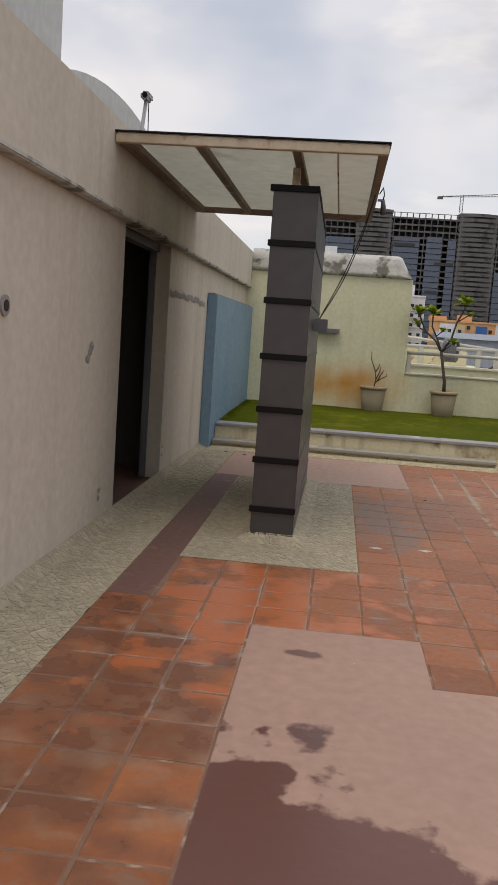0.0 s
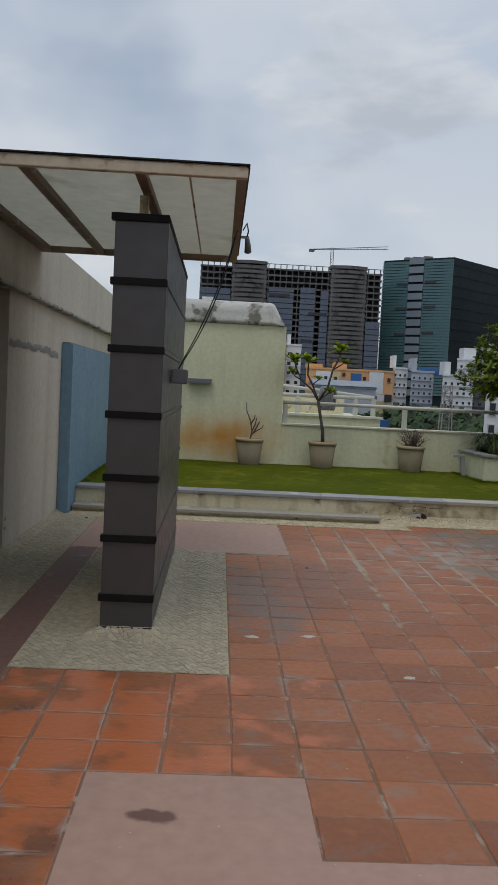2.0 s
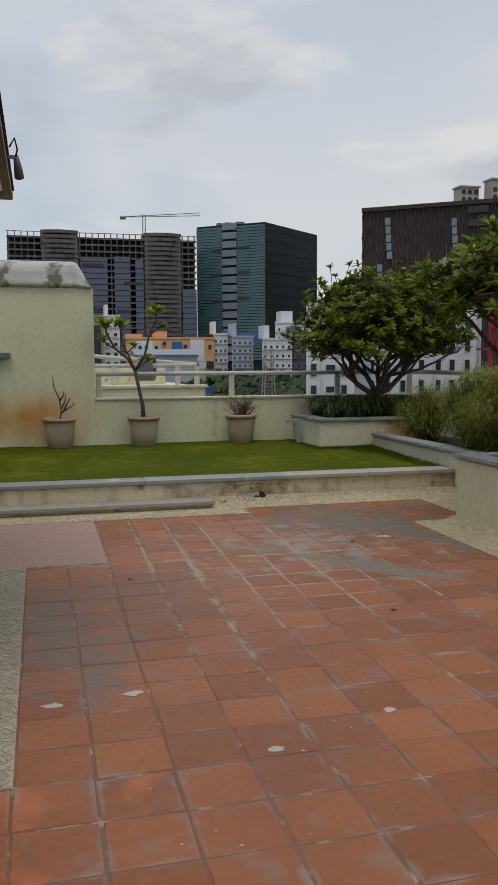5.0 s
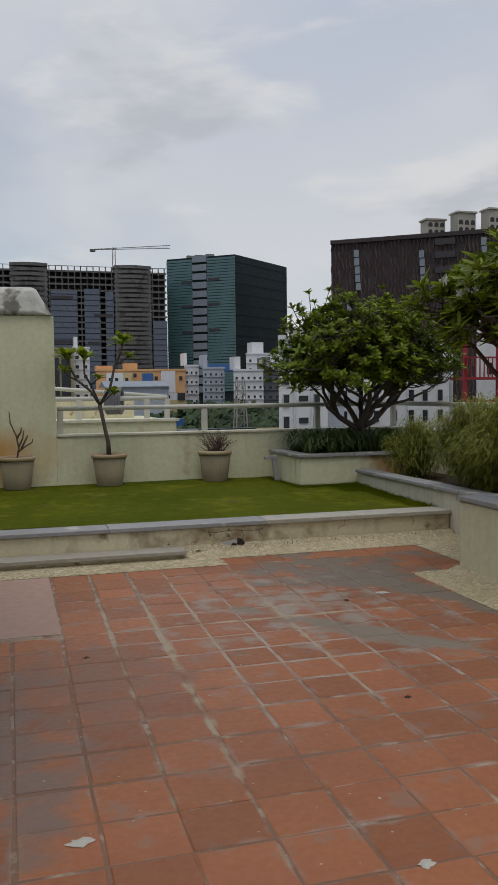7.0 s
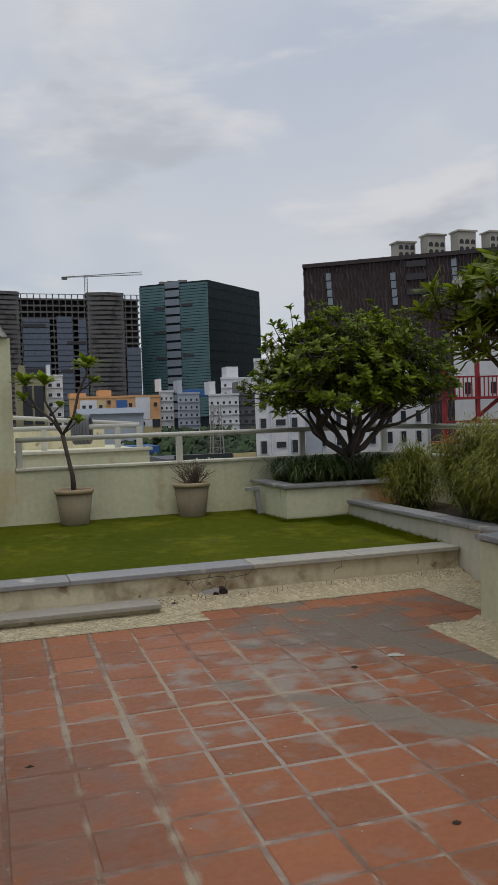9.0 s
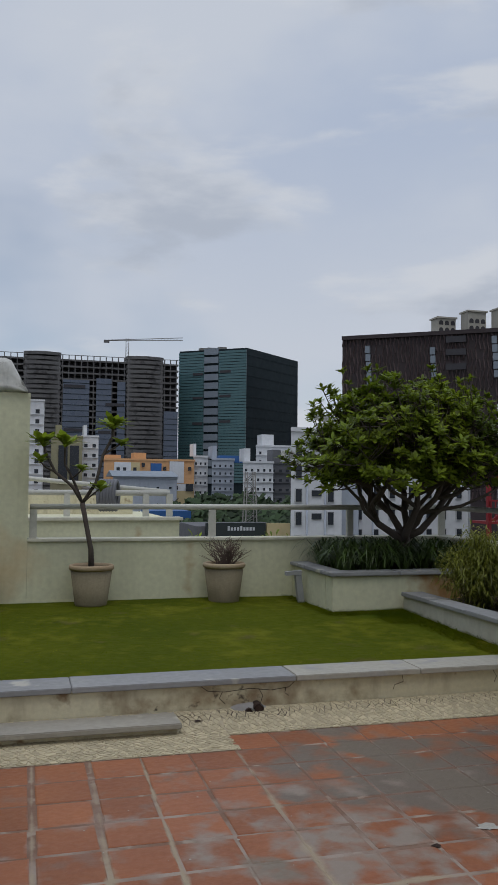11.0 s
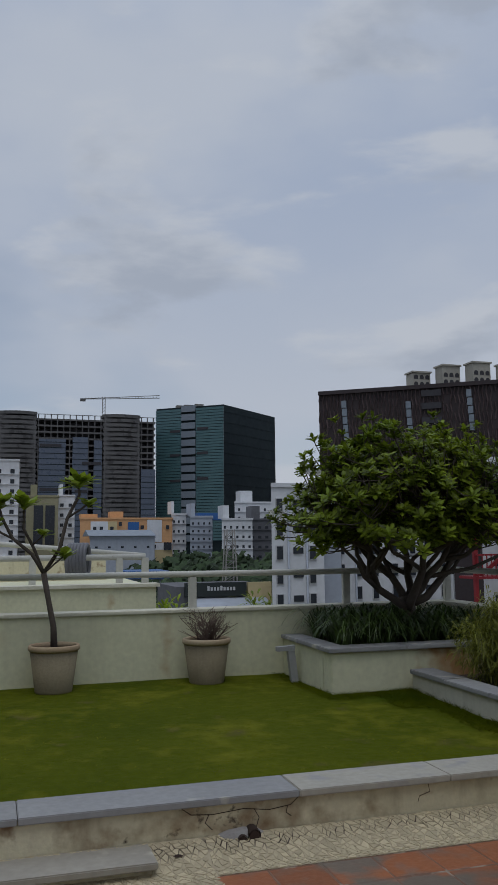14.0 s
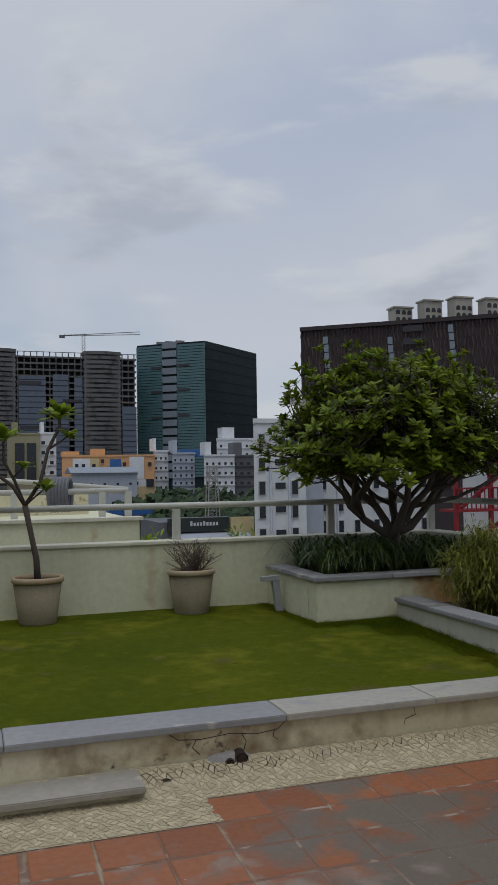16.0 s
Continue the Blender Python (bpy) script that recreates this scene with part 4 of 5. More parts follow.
# dry bush in the third pot
db = thing("dry_bush", (3.07, 9.17, LZ + 0.39), "dry leafless grey-brown bush", "bush")
for k in range(5):
    bm = bmesh.new()
    for _ in range(16):
        a = U(0, math.tau)
        r = U(0.08, 0.30)
        tip = (3.07 + r * math.cos(a), 9.17 + r * math.sin(a) * 0.7, LZ + 0.39 + U(0.13, 0.30) * (1.2 - r))
        pts = bend((3.07 + U(-0.08, 0.08), 9.17 + U(-0.06, 0.06), LZ + 0.37), tip, 0.18, 4)
        add_tube(bm, pts, [0.005, 0.004, 0.0035, 0.003, 0.002], 4, False)
        q = pts[2]
        add_tube(bm, bend(q, Vector(tip) + Vector((U(-0.07, 0.07), U(-0.05, 0.05), U(0, 0.06))), 0.2, 3), [0.003, 0.003, 0.002, 0.002], 4, False)
    part("branch", bm, TWIG, db)


def frangipani(name, root, centre, radii, tips, limbs, label, low=-0.35, flowers=0, length=0.12, seed=3):
    """A spreading tree: short trunk, forked limbs, many twigs that each end in a whorl of pointed leaves."""
    r2 = random.Random(seed)
    t = thing(name, root, label, "tree")
    root, c = Vector(root), Vector(centre)
    bm = bmesh.new()
    top = root + Vector((0.05, 0.02, 0.46))
    add_tube(bm, [root - Vector((0, 0, 0.1)), root + Vector((-0.01, 0, 0.12)), root + Vector((0.03, 0, 0.3)), top], [0.13, 0.10, 0.085, 0.075], 10)
    part("trunk", bm, BARK, t)
    nodes = []

    def crooked(p, q, r0, r1, kink, n=5):
        pts = [p.lerp(q, i / n) for i in range(n + 1)]
        sag = (q - p).length
        pts = [pts[0]] + [w + Vector((r2.uniform(-1, 1), r2.uniform(-1, 1), r2.uniform(-0.7, 0.5) - 0.5 * math.sin(math.pi * (i + 1) / n))) * kink * sag
                          for i, w in enumerate(pts[1:-1])] + [pts[-1]]
        bm = bmesh.new()
        add_tube(bm, pts, [r0 + (r1 - r0) * i / n for i in range(n + 1)], 7)
        part("limb", bm, BARK, t)
        return pts

    for k in range(limbs):
        a = math.tau * (k + 0.35) / limbs + r2.uniform(-0.35, 0.35)
        out = r2.uniform(0.38, 0.62)
        end = c + Vector((math.cos(a) * radii[0] * out, math.sin(a) * radii[1] * out, radii[2] * r2.uniform(-0.30, 0.10)))
        start = root.lerp(top, r2.uniform(0.55, 1.0))
        pts = crooked(start, end, 0.048, 0.022, 0.075)
        nodes += pts[3:]
        for fork in (2, 2, 3, 3, 4, 4, 5):
            a2 = a + r2.uniform(-0.95, 0.95)
            o2 = r2.uniform(0.45, 0.88)
            e2 = c + Vector((math.cos(a2) * radii[0] * o2, math.sin(a2) * radii[1] * o2, radii[2] * r2.uniform(-0.42, 0.55)))
            q2 = crooked(pts[fork], e2, 0.026, 0.012, 0.08, 4)
            nodes += q2[2:]
    v, f, fl_v, fl_f = [], [], [], []
    bm = bmesh.new()
    for k in range(tips):
        while True:
            d = Vector((r2.gauss(0, 1), r2.gauss(0, 1), r2.gauss(0, 1))).normalized()
            if d.z > low:
                break
        if noise.noise(d * 2.1 + Vector((seed, seed, 0))) < -0.30 and d.z < 0.5:
            continue
        rr = r2.uniform(0.62, 1.0) if r2.random() < 0.75 else r2.uniform(0.3, 0.7)
        lump = 1 + 0.36 * noise.noise(d * 2.6 + Vector((seed, 0, 0))) + 0.10 * noise.noise(d * 6.0 + Vector((0, seed, 0)))
        p = c + Vector((d.x * radii[0], d.y * radii[1], d.z * radii[2])) * rr * lump
        near = r2.choice(sorted(nodes, key=lambda q: (q - p).length + 0.3 * max(0, q.z - p.z))[:4])
        pts = [near, near.lerp(p, 0.35) + Vector((r2.uniform(-0.05, 0.05), r2.uniform(-0.05, 0.05), -0.05)), near.lerp(p, 0.7) + Vector((0, 0, -0.04)), p]
        add_tube(bm, pts, [0.008, 0.0065, 0.0055, 0.005], 5, False)
        axis = (d * 0.6 + Vector((0, 0, 0.9)))
        rosette(v, f, p, axis, r2.randint(10, 15), length * r2.uniform(0.85, 1.2), 0.04)
        if k % 2:
            q = near.lerp(p, 0.78) + Vector((r2.uniform(-0.06, 0.06), r2.uniform(-0.06, 0.06), r2.uniform(0.0, 0.06)))
            rosette(v, f, q, axis + Vector((r2.uniform(-0.5, 0.5), r2.uniform(-0.5, 0.5), 0)), 10, length, 0.04)
        if k < flowers:
            for _ in range(3):
                q = p + Vector((r2.uniform(-0.06, 0.06), r2.uniform(-0.06, 0.06), r2.uniform(0.03, 0.1)))
                for m in range(5):
                    a = m * math.tau / 5
                    add_leaf(fl_v, fl_f, q, Vector((math.cos(a), -0.5, math.sin(a))), Vector((0, -1, 0)), 0.042, 0.022, 0.1)
    part("branchwork", bm, BARK, t)
    crown = hang(new("crown", raw_mesh("crown", v, f, LEAF)), t)
    if fl_v:
        tagged(hang(new("blossom", raw_mesh("blossom", fl_v, fl_f, PETAL)), crown), "small white five-petal flowers")
    return t


frangipani("frangipani_tree", (5.03, 8.75, 0.65), (5.23, 8.80, 2.0), (1.36, 1.08, 0.90), 1250, 6,
           "broad round-crowned frangipani tree growing in the corner planter", flowers=5, low=-0.5, length=0.105)
frangipani("flowering_frangipani", (4.62, 3.38, 0.53), (4.50, 3.45, 2.15), (1.15, 0.95, 0.60), 480, 7,
           "flowering frangipani tree with white blossoms in the long planter", flowers=26, low=-0.5, length=0.16, seed=11)

# strap-leaved lilies round the tree
v, f = [], []
for _ in range(120):
    bx, by = U(4.18, 5.75), U(8.38, 9.35)
    for _ in range(13):
        a = U(0, math.tau)
        h, o = U(0.20, 0.40), U(0.18, 0.42)
        w = 0.013
        prev = None
        for s in (0.0, 0.3, 0.6, 0.85, 1.0):
            x = bx + math.cos(a) * o * s ** 1.3
            y = by + math.sin(a) * o * s ** 1.3
            z = 0.62 + h * math.sin(s * 2.55)
            ww = w * (1.05 - s) + 0.001
            i = len(v)
            v.extend(((x - math.sin(a) * ww, y + math.cos(a) * ww, z), (x + math.sin(a) * ww, y - math.cos(a) * ww, z)))
            if prev is not None:
                f.append((prev, prev + 1, i + 1, i))
            prev = i
tagged(new("strap_lilies", raw_mesh("strap_lilies", v, f, STRAP)), "dense dark green strap-leaved lilies in the planter", "plants", kind="stuff")


def bamboo_clump(at, r, h, leaves):
    t = thing("bamboo_bush", at, "feathery olive-green dwarf bamboo bush in the planter", "bush", "bamboo bushes")
    x, y, z = at
    bm = bmesh.new()
    vv, ff = [], []
    stems = []
    for _ in range(46):
        a, o = U(0, math.tau), U(0.15, 1.0)
        top = Vector((x + math.cos(a) * r * o, y + math.sin(a) * r * o, z + h * (1.0 - 0.45 * o * o) * U(0.72, 1.05)))
        pts = bend((x + math.cos(a) * r * o * 0.35, y + math.sin(a) * r * o * 0.35, z - 0.02), top, 0.06, 4)
        add_tube(bm, pts, [0.006, 0.005, 0.004, 0.003, 0.002], 4, False)
        stems.append(pts)
    part("stemwork", bm, STEM, t)
    for _ in range(leaves):
        pts = rng.choice(stems)
        s = U(0.12, 1.0) ** 0.7 * 3.999
        k = int(s)
        p = pts[k].lerp(pts[k + 1], s - k) + Vector((U(-0.10, 0.10), U(-0.10, 0.10), U(-0.08, 0.08)))
        d = Vector((p.x - x, p.y - y, 0)) * 1.3 + Vector((U(-0.7, 0.7), U(-0.7, 0.7), U(-0.55, 0.45)))
        d.normalize()
        ln, w = U(0.07, 0.15), U(0.004, 0.007)
        sd = d.cross(Vector((U(-0.3, 0.3), U(-0.3, 0.3), 1))).normalized() * w
        q = p + d * ln * 0.5 + Vector((0, 0, 0.01))
        e = p + d * ln - Vector((0, 0, ln * 0.18))
        i = len(vv)
        vv.extend(tuple(c) for c in (p, q + sd, e, q - sd))
        ff.append((i, i + 1, i + 2, i + 3))
    hang(new("foliage", raw_mesh("foliage", vv, ff, BAMBOO)), t)
    return t


bamboo_clump((5.28, 7.45, 0.42), 0.34, 0.80, 6000)
bamboo_clump((5.46, 6.30, 0.42), 0.50, 1.10, 13000)
bamboo_clump((5.38, 5.45, 0.42), 0.60, 1.06, 14000)
bamboo_clump((5.38, 4.55, 0.42), 0.50, 1.02, 8000)

# pot standing on the long planter
p = thing("flower_pot", (4.62, 3.97, 0.654), "grey cement pot standing on the planter coping", "flower pot")
bm = bmesh.new()
add_lathe(bm, [(0.10, 0.655), (0.13, 0.83), (0.145, 0.83), (0.145, 0.855), (0.12, 0.855), (0.11, 0.82)], 4.62, 3.97, 24)
part("body", bm, POT, p)

# ---- neighbouring roof ----
nr = thing("roof_block", (0, 15, -20), "pale green neighbouring roof block with pipe railing", "building")
part("wall", box_bm(-6, 3.4, 13.6, 18.0, -20, 1.02), GREENISH, nr)
part("coping", box_bm(-6.05, 3.45, 13.55, 13.9, 1.022, 1.07), CREAM, nr)
part("inner_wall", box_bm(-6, 3.0, 16.4, 16.6, 1.022, 1.42), KERB, nr)
part("lean_to_roof", box_bm(3.41, 4.3, 13.8, 15.5, 0.2, 0.42), GREYWALL, nr)
for z in (1.48,):
    bm = bmesh.new()
    add_tube(bm, [(-6, 15.2, z + 0.22), (0.9, 15.2, z + 0.22), (3.3, 14.0, z)], 0.04, 8)
    part("rail", bm, RAIL, nr)
    bm = bmesh.new()
    add_tube(bm, [(-6, 14.0, z - 0.02), (3.3, 14.0, z - 0.02)], 0.045, 8)
    part("rail", bm, RAIL, nr)
for x in (-3.4, -1.6, 0.2, 1.6, 2.9, 3.3):
    part("post", box_bm(x - 0.05, x + 0.05, 13.96, 14.04, 1.07, 1.45), RAIL, nr)
coil = thing("hose_coil", (2.3, 14.1, 1.5), "grey coil of hose hung over the railing", "hose")
for k in range(6):
    bm = bmesh.new()
    add_tube(bm, [(2.15 + 0.05 * k + 0.15 * math.cos(a) * 0.4, 14.02 + 0.14 * math.cos(a), 1.42 + 0.24 * math.sin(a)) for a in [math.tau * i / 16 for i in range(17)]], 0.035, 6)
    part("loop", bm, LAMPGREY, coil)

# ---- far city ----
WIN = {}


def window_mesh(w, h, key):
    if (w, h, key) not in WIN:
        bm = box_bm(-w / 2, w / 2, -0.03, 0.12, -h / 2, h / 2)
        WIN[(w, h, key)] = mesh_of("window", bm, WINDOW)
    return WIN[(w, h, key)]


def receding(x0, x1, y0, y1, z0, z1):
    """A block whose sides run away from the terrace."""
    k = y1 / y0
    bm = bmesh.new()
    add_prism(bm, [(x0, y0, z0), (x1, y0, z0), (x1 * k, y1, z0), (x0 * k, y1, z0)], (0, 0, z1 - z0))
    return bm


def city_block(name, x0, x1, y0, y1, z1, material, label, cols, rows, w, h, top, pitch, sills=True, roofs=((0.15, 0.35, 2.0),)):
    """A box house with window reveals, sills and roof boxes. Windows in a grid on the front."""
    t = thing(name, ((x0 + x1) / 2, y0, -20), label, "building")
    part("wall", receding(x0, x1, y0, y1, -20, z1), material, t)
    part("roof", receding(x0 - 0.1, x1 + 0.1, y0 - 0.15, y1, z1 + 0.002, z1 + 0.3), material, t)
    for a, b, hh in roofs:
        part("roof_box", box_bm(x0 + (x1 - x0) * a, x0 + (x1 - x0) * b, y0 + 2, y0 + 5, z1 + 0.3, z1 + 0.3 + hh), material, t)
    w, h = w * 0.62, h * 0.66
    me = window_mesh(w, h, 0)
    for i in range(cols):
        for j in range(rows):
            x = x0 + (x1 - x0) * (i + 0.5) / cols
            piece("window", me, t, (x, y0 - 0.04, z1 - top - j * pitch))
    if sills:
        for j in range(rows):
            part("sill_course", box_bm(x0 - 0.02, x1 + 0.02, y0 - 0.22, y0 - 0.002, z1 - top - j * pitch - h / 2 - 0.22, z1 - top - j * pitch - h / 2 - 0.08), material, t)
    return t


# tower block under construction
cb = thing("unfinished_tower_block", (20, 262, -20), "wide concrete tower block under construction with part glazing", "building")
# solid core; the shade between the open floors is its dark colour
part("core", box_bm(-8.2, 49.6, 264, 290, -20, 41.5), VOID, cb, "solid core coloured dark for the shade of unlit floors")
for x0, x1, z1 in ((1.7, 12.9, 43.1), (33.0, 44.7, 43.6)):
    n = 12
    for z in np.arange(-2, z1, 1.55):
        bm = bmesh.new()
        outl = [(x0, 265, z), (x1, 265, z)] + [(x1 - (x1 - x0) * k / n, 260.5 - 1.6 * math.sin(math.pi * k / n), z) for k in range(n + 1)]
        add_prism(bm, outl[2:] + outl[:2], (0, 0, 1.02))
        part("pier_floor", bm, CONC, cb, "rounded concrete pier floor")
    bm = bmesh.new()
    add_box(bm, x0 + 0.3, x1 - 0.3, 260.2, 263.9, -20, z1 - 0.4)
    part("pier_core", bm, CONC, cb)
for x0, x1 in ((-8.2, 1.68), (12.92, 32.98), (44.72, 49.6)):
    for z in np.arange(0.45, 42.6, 2.05):
        part("floor_slab", box_bm(x0, x1, 260.8, 263.98, z, z + 0.55), CONC, cb)
    for x in np.arange(x0 + 0.3, x1 - 0.4, 1.9):
        part("concrete_column", box_bm(x, x + 0.28, 260.75, 261.3, -20, 43.4), CONC, cb)
    bm = bmesh.new()
    add_box(bm, x0, x1, 260.9, 261.0, 43.3, 43.5)
    part("edge_rail", bm, CONC, cb)
for x0, x1, z0, z1 in ((-8.2, 1.5, -20, 34.5), (13.6, 21.6, -20, 35.3), (23.7, 28.4, -20, 36.1), (30.2, 32.7, -20, 35.2), (45.0, 49.5, -20, 26)):
    part("glazing", box_bm(x0, x1, 260.3, 260.72, z0, z1), GLASSB, cb, "blue-grey glazed facade panel")
    bm = bmesh.new()
    for z in np.arange(0, z1 - 1, 1.8):
        add_box(bm, x0, x1, 260.22, 260.298, z, z + 0.18)
    tagged(part("mullion_grid", bm, GLASSD, cb), kind="stuff")
# openings are dark slabs on the glazing, their shade painted on
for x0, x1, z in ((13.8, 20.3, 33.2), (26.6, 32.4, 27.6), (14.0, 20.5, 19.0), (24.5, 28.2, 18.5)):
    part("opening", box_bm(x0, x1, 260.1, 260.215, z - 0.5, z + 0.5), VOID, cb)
for o in cb.children:
    for vert in o.data.vertices:
        if vert.co.z > 0:
            vert.co.z *= 0.952
crane = thing("tower_crane", (33.2, 266, 41.5), "pale lattice tower crane behind the roof", "crane")
bm = bmesh.new()
for dx in (-0.45, 0.45):
    add_tube(bm, [(33.2 + dx, 266, 41.5), (33.2 + dx, 266, 50.3)], 0.13, 4)
for k in range(8):
    add_tube(bm, [(33.2 - 0.45, 266, 42 + k), (33.2 + 0.45, 266, 43 + k)], 0.07, 4)
part("mast", bm, CONCL, crane)
bm = bmesh.new()
for z0, z1 in ((49.4, 50.5), (50.3, 50.6)):
    add_tube(bm, [(25.8, 266, 49.2 + z1 - 50.5), (51.3, 266, 50.6 + (z0 - 49.4))], 0.13, 4)
for k in range(24):
    x = 27 + k
    zb = 49.2 + (x - 25.8) / 25.5 * 1.4
    add_tube(bm, [(x, 266, zb), (x + 0.5, 266, zb + 0.55)], 0.06, 4)
part("jib", bm, CONCL, crane)
part("counterweight", box_bm(25.7, 27.4, 265.5, 266.5, 48.6, 49.4), CONC, crane)
for o in crane.children:
    o.location = (0.6, 0, -1.9)

# green glass tower, turned by its corner
A, B, C = Vector((72, 260, 0)), Vector((52.6, 275, 0)), Vector((97.5, 283, 0))
D = B + C - A
gt = thing("green_glass_tower", (72, 265, -20), "green louvred office tower with a dark glazed side", "building")
bm = bmesh.new()
add_prism(bm, [A + Vector((0, 0, -20)), C + Vector((0, 0, -20)), D + Vector((0, 0, -20)), B + Vector((0, 0, -20))], (0, 0, 66.5))
part("body", bm, GLASSD, gt)


def on_face(bm, a, b, s0, s1, z0, z1, out):
    """A slab standing proud by out on the face from a to b, between the shares s0 and s1."""
    d = (b - a)
    nrm = Vector((d.y, -d.x, 0)).normalized()
    if nrm.y > 0:
        nrm = -nrm
    p, q = a + d * s0, a + d * s1
    add_prism(bm, [p + Vector((0, 0, z0)), q + Vector((0, 0, z0)), q + nrm * out + Vector((0, 0, z0)), p + nrm * out + Vector((0, 0, z0))], (0, 0, z1 - z0))


for z in np.arange(2.3, 45.9, 0.95):
    for s0, s1 in ((0.0, 0.38), (0.60, 1.0)):
        bm = bmesh.new()
        on_face(bm, B, A, s0, s1, z, z + 0.78, 0.5)
        part("louvre", bm, GLASSG, gt, "green-grey horizontal louvre")
for z in np.arange(2, 46, 2.85):
    bm = bmesh.new()
    on_face(bm, B, A, 0.385, 0.595, z, z + 2.1, 0.6)
    part("spandrel", bm, STRIP, gt, "pale blue-grey spandrel panel")
# slots are dark slabs on the louvres with shade as their colour
for z, s0, s1 in ((38, 0.22, 0.37), (38.5, 0.62, 0.78), (30, 0.22, 0.37), (30.4, 0.62, 0.78), (21.5, 0.22, 0.37), (22, 0.62, 0.78)):
    bm = bmesh.new()
    on_face(bm, B, A, s0, s1, z, z + 0.85, 0.7)
    part("slot", bm, VOID, gt)
bm = bmesh.new()
for z in np.arange(0, 46.5, 3.4):
    on_face(bm, A, C, 0.0, 1.0, z, z + 0.12, 0.1)
part("floor_lines", bm, GLASSD, gt)
bm = bmesh.new()
for s in (0.38, 0.5, 0.66):
    q = B.lerp(A, s)
    add_box(bm, q.x - 1.2, q.x + 1.6, q.y + 2, q.y + 4, 46.5, 47.5)
part("roof_box", bm, CONCL, gt)

# brown finned office block
E0, E1 = Vector((89.4, 220, 0)), Vector((168, 163.3, 0))
fb = thing("brown_finned_block", (128, 190, -20), "large brown office block clad in wavy vertical fins", "building")
bm = bmesh.new()
off = Vector((24, 33, 0))
add_prism(bm, [E0 + Vector((0, 0, -20)), E1 + Vector((0, 0, -20)), E1 + off + Vector((0, 0, -20)), E0 + off + Vector((0, 0, -20))], (0, 0, 64))
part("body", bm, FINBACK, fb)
bm = bmesh.new()
length = (E1 - E0).length
r3 = random.Random(5)
for i in range(int(length / 1.05)):
    s = i * 1.05 / length
    for j in range(18):
        z = -2 + j * 2.55
        if r3.random() < 0.05:
            continue
        tilt = 0.0032 * (1 if (j + i // 3) % 2 else -1)
        d = E1 - E0
        nrm = Vector((d.y, -d.x, 0)).normalized()
        nrm = -nrm if nrm.y > 0 else nrm
        p0, p1 = E0 + d * (s - tilt * 0.6), E0 + d * (s + tilt * 0.6)
        wv = d.normalized() * 0.42
        vs = [bm.verts.new(q) for q in (p0 + Vector((0, 0, z)), p0 + wv + Vector((0, 0, z)), p0 + wv * 0.5 + nrm * 0.6 + Vector((0, 0, z)),
                                        p1 + Vector((0, 0, z + 2.4)), p1 + wv + Vector((0, 0, z + 2.4)), p1 + wv * 0.5 + nrm * 0.6 + Vector((0, 0, z + 2.4)))]
        for q in ((0, 2, 5, 3), (2, 1, 4, 5), (0, 1, 2), (3, 5, 4)):
            bm.faces.new([vs[k] for k in q])
tagged(part("fin_cladding", bm, FIN, fb, "brown vertical facade fins"), kind="stuff")
for s, z0, n in ((0.075, 30, 5), (0.05, 22, 3), (0.26, 31, 4), (0.43, 31, 5), (0.62, 30, 6), (0.58, 20, 4), (0.66, 24, 5)):
    for k in range(n):
        bm = bmesh.new()
        on_face(bm, E0, E1, s - 0.0015 * k, s - 0.0015 * k + 0.014, z0 + k * 2.3, z0 + k * 2.3 + 2.0, 0.8)
        part("light_panel", bm, STRIP, fb, "pale glazed panel between fins")
# dark slabs on the fins paint the shade inside louvre slots
for z in (33.5, 37.5, 41.0):
    bm = bmesh.new()
    on_face(bm, E0, E1, 0.30, 0.355, z, z + 1.7, 0.72)
    part("louvre_slot", bm, VOID, fb)
bm = bmesh.new()
on_face(bm, E0, E1, 0.0, 1.0, 43.2, 44.3, 0.9)
part("roof_edge", bm, FINBACK, fb)
bm = bmesh.new()
for k in range(9):
    q = E0.lerp(E1, 0.09 + 0.017 * k) + Vector((2, 4, 0))
    add_box(bm, q.x - 0.9, q.x + 0.7, q.y, q.y + 2, 44.0, 44.6 + r3.uniform(0, 0.7))
part("roof_plant", bm, CONC, fb)
for k in range(4):
    s = 0.300 + 0.085 * k
    q = E0.lerp(E1, s) + Vector((3, 5, 0))
    pv = thing("roof_pavilion", (q.x, q.y, 44), "cream arched rooftop pavilion with dark openings", "pavilion", "pavilions on the brown block")
    hgt = (4.9, 6.2, 6.4, 5.4)[k]
    part("body", box_bm(q.x - 2.75, q.x + 2.75, q.y, q.y + 4, 44.0, 44 + hgt), PAVILION, pv)
    part("roof", box_bm(q.x - 3.1, q.x + 3.1, q.y - 0.4, q.y + 4.4, 44 + hgt + 0.002, 44.45 + hgt), PAVILION, pv)
    # arched openings: dark plates on the front that paint the inner shade
    for dx in (-1.8, 0, 1.8):
        for zz in (1.6, 3.6):
            bm = bmesh.new()
            add_prism(bm, [(q.x + dx - 0.62, q.y - 0.1, 44 + zz - 0.5)] + [(q.x + dx + 0.62 * math.cos(a), q.y - 0.1, 44 + zz + 0.15 + 0.6 * math.sin(a)) for a in [math.pi * i / 6 - 0.0 for i in range(7)]][::-1] + [(q.x + dx + 0.62, q.y - 0.1, 44 + zz - 0.5)], (0, 0.099, 0))
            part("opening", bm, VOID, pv)

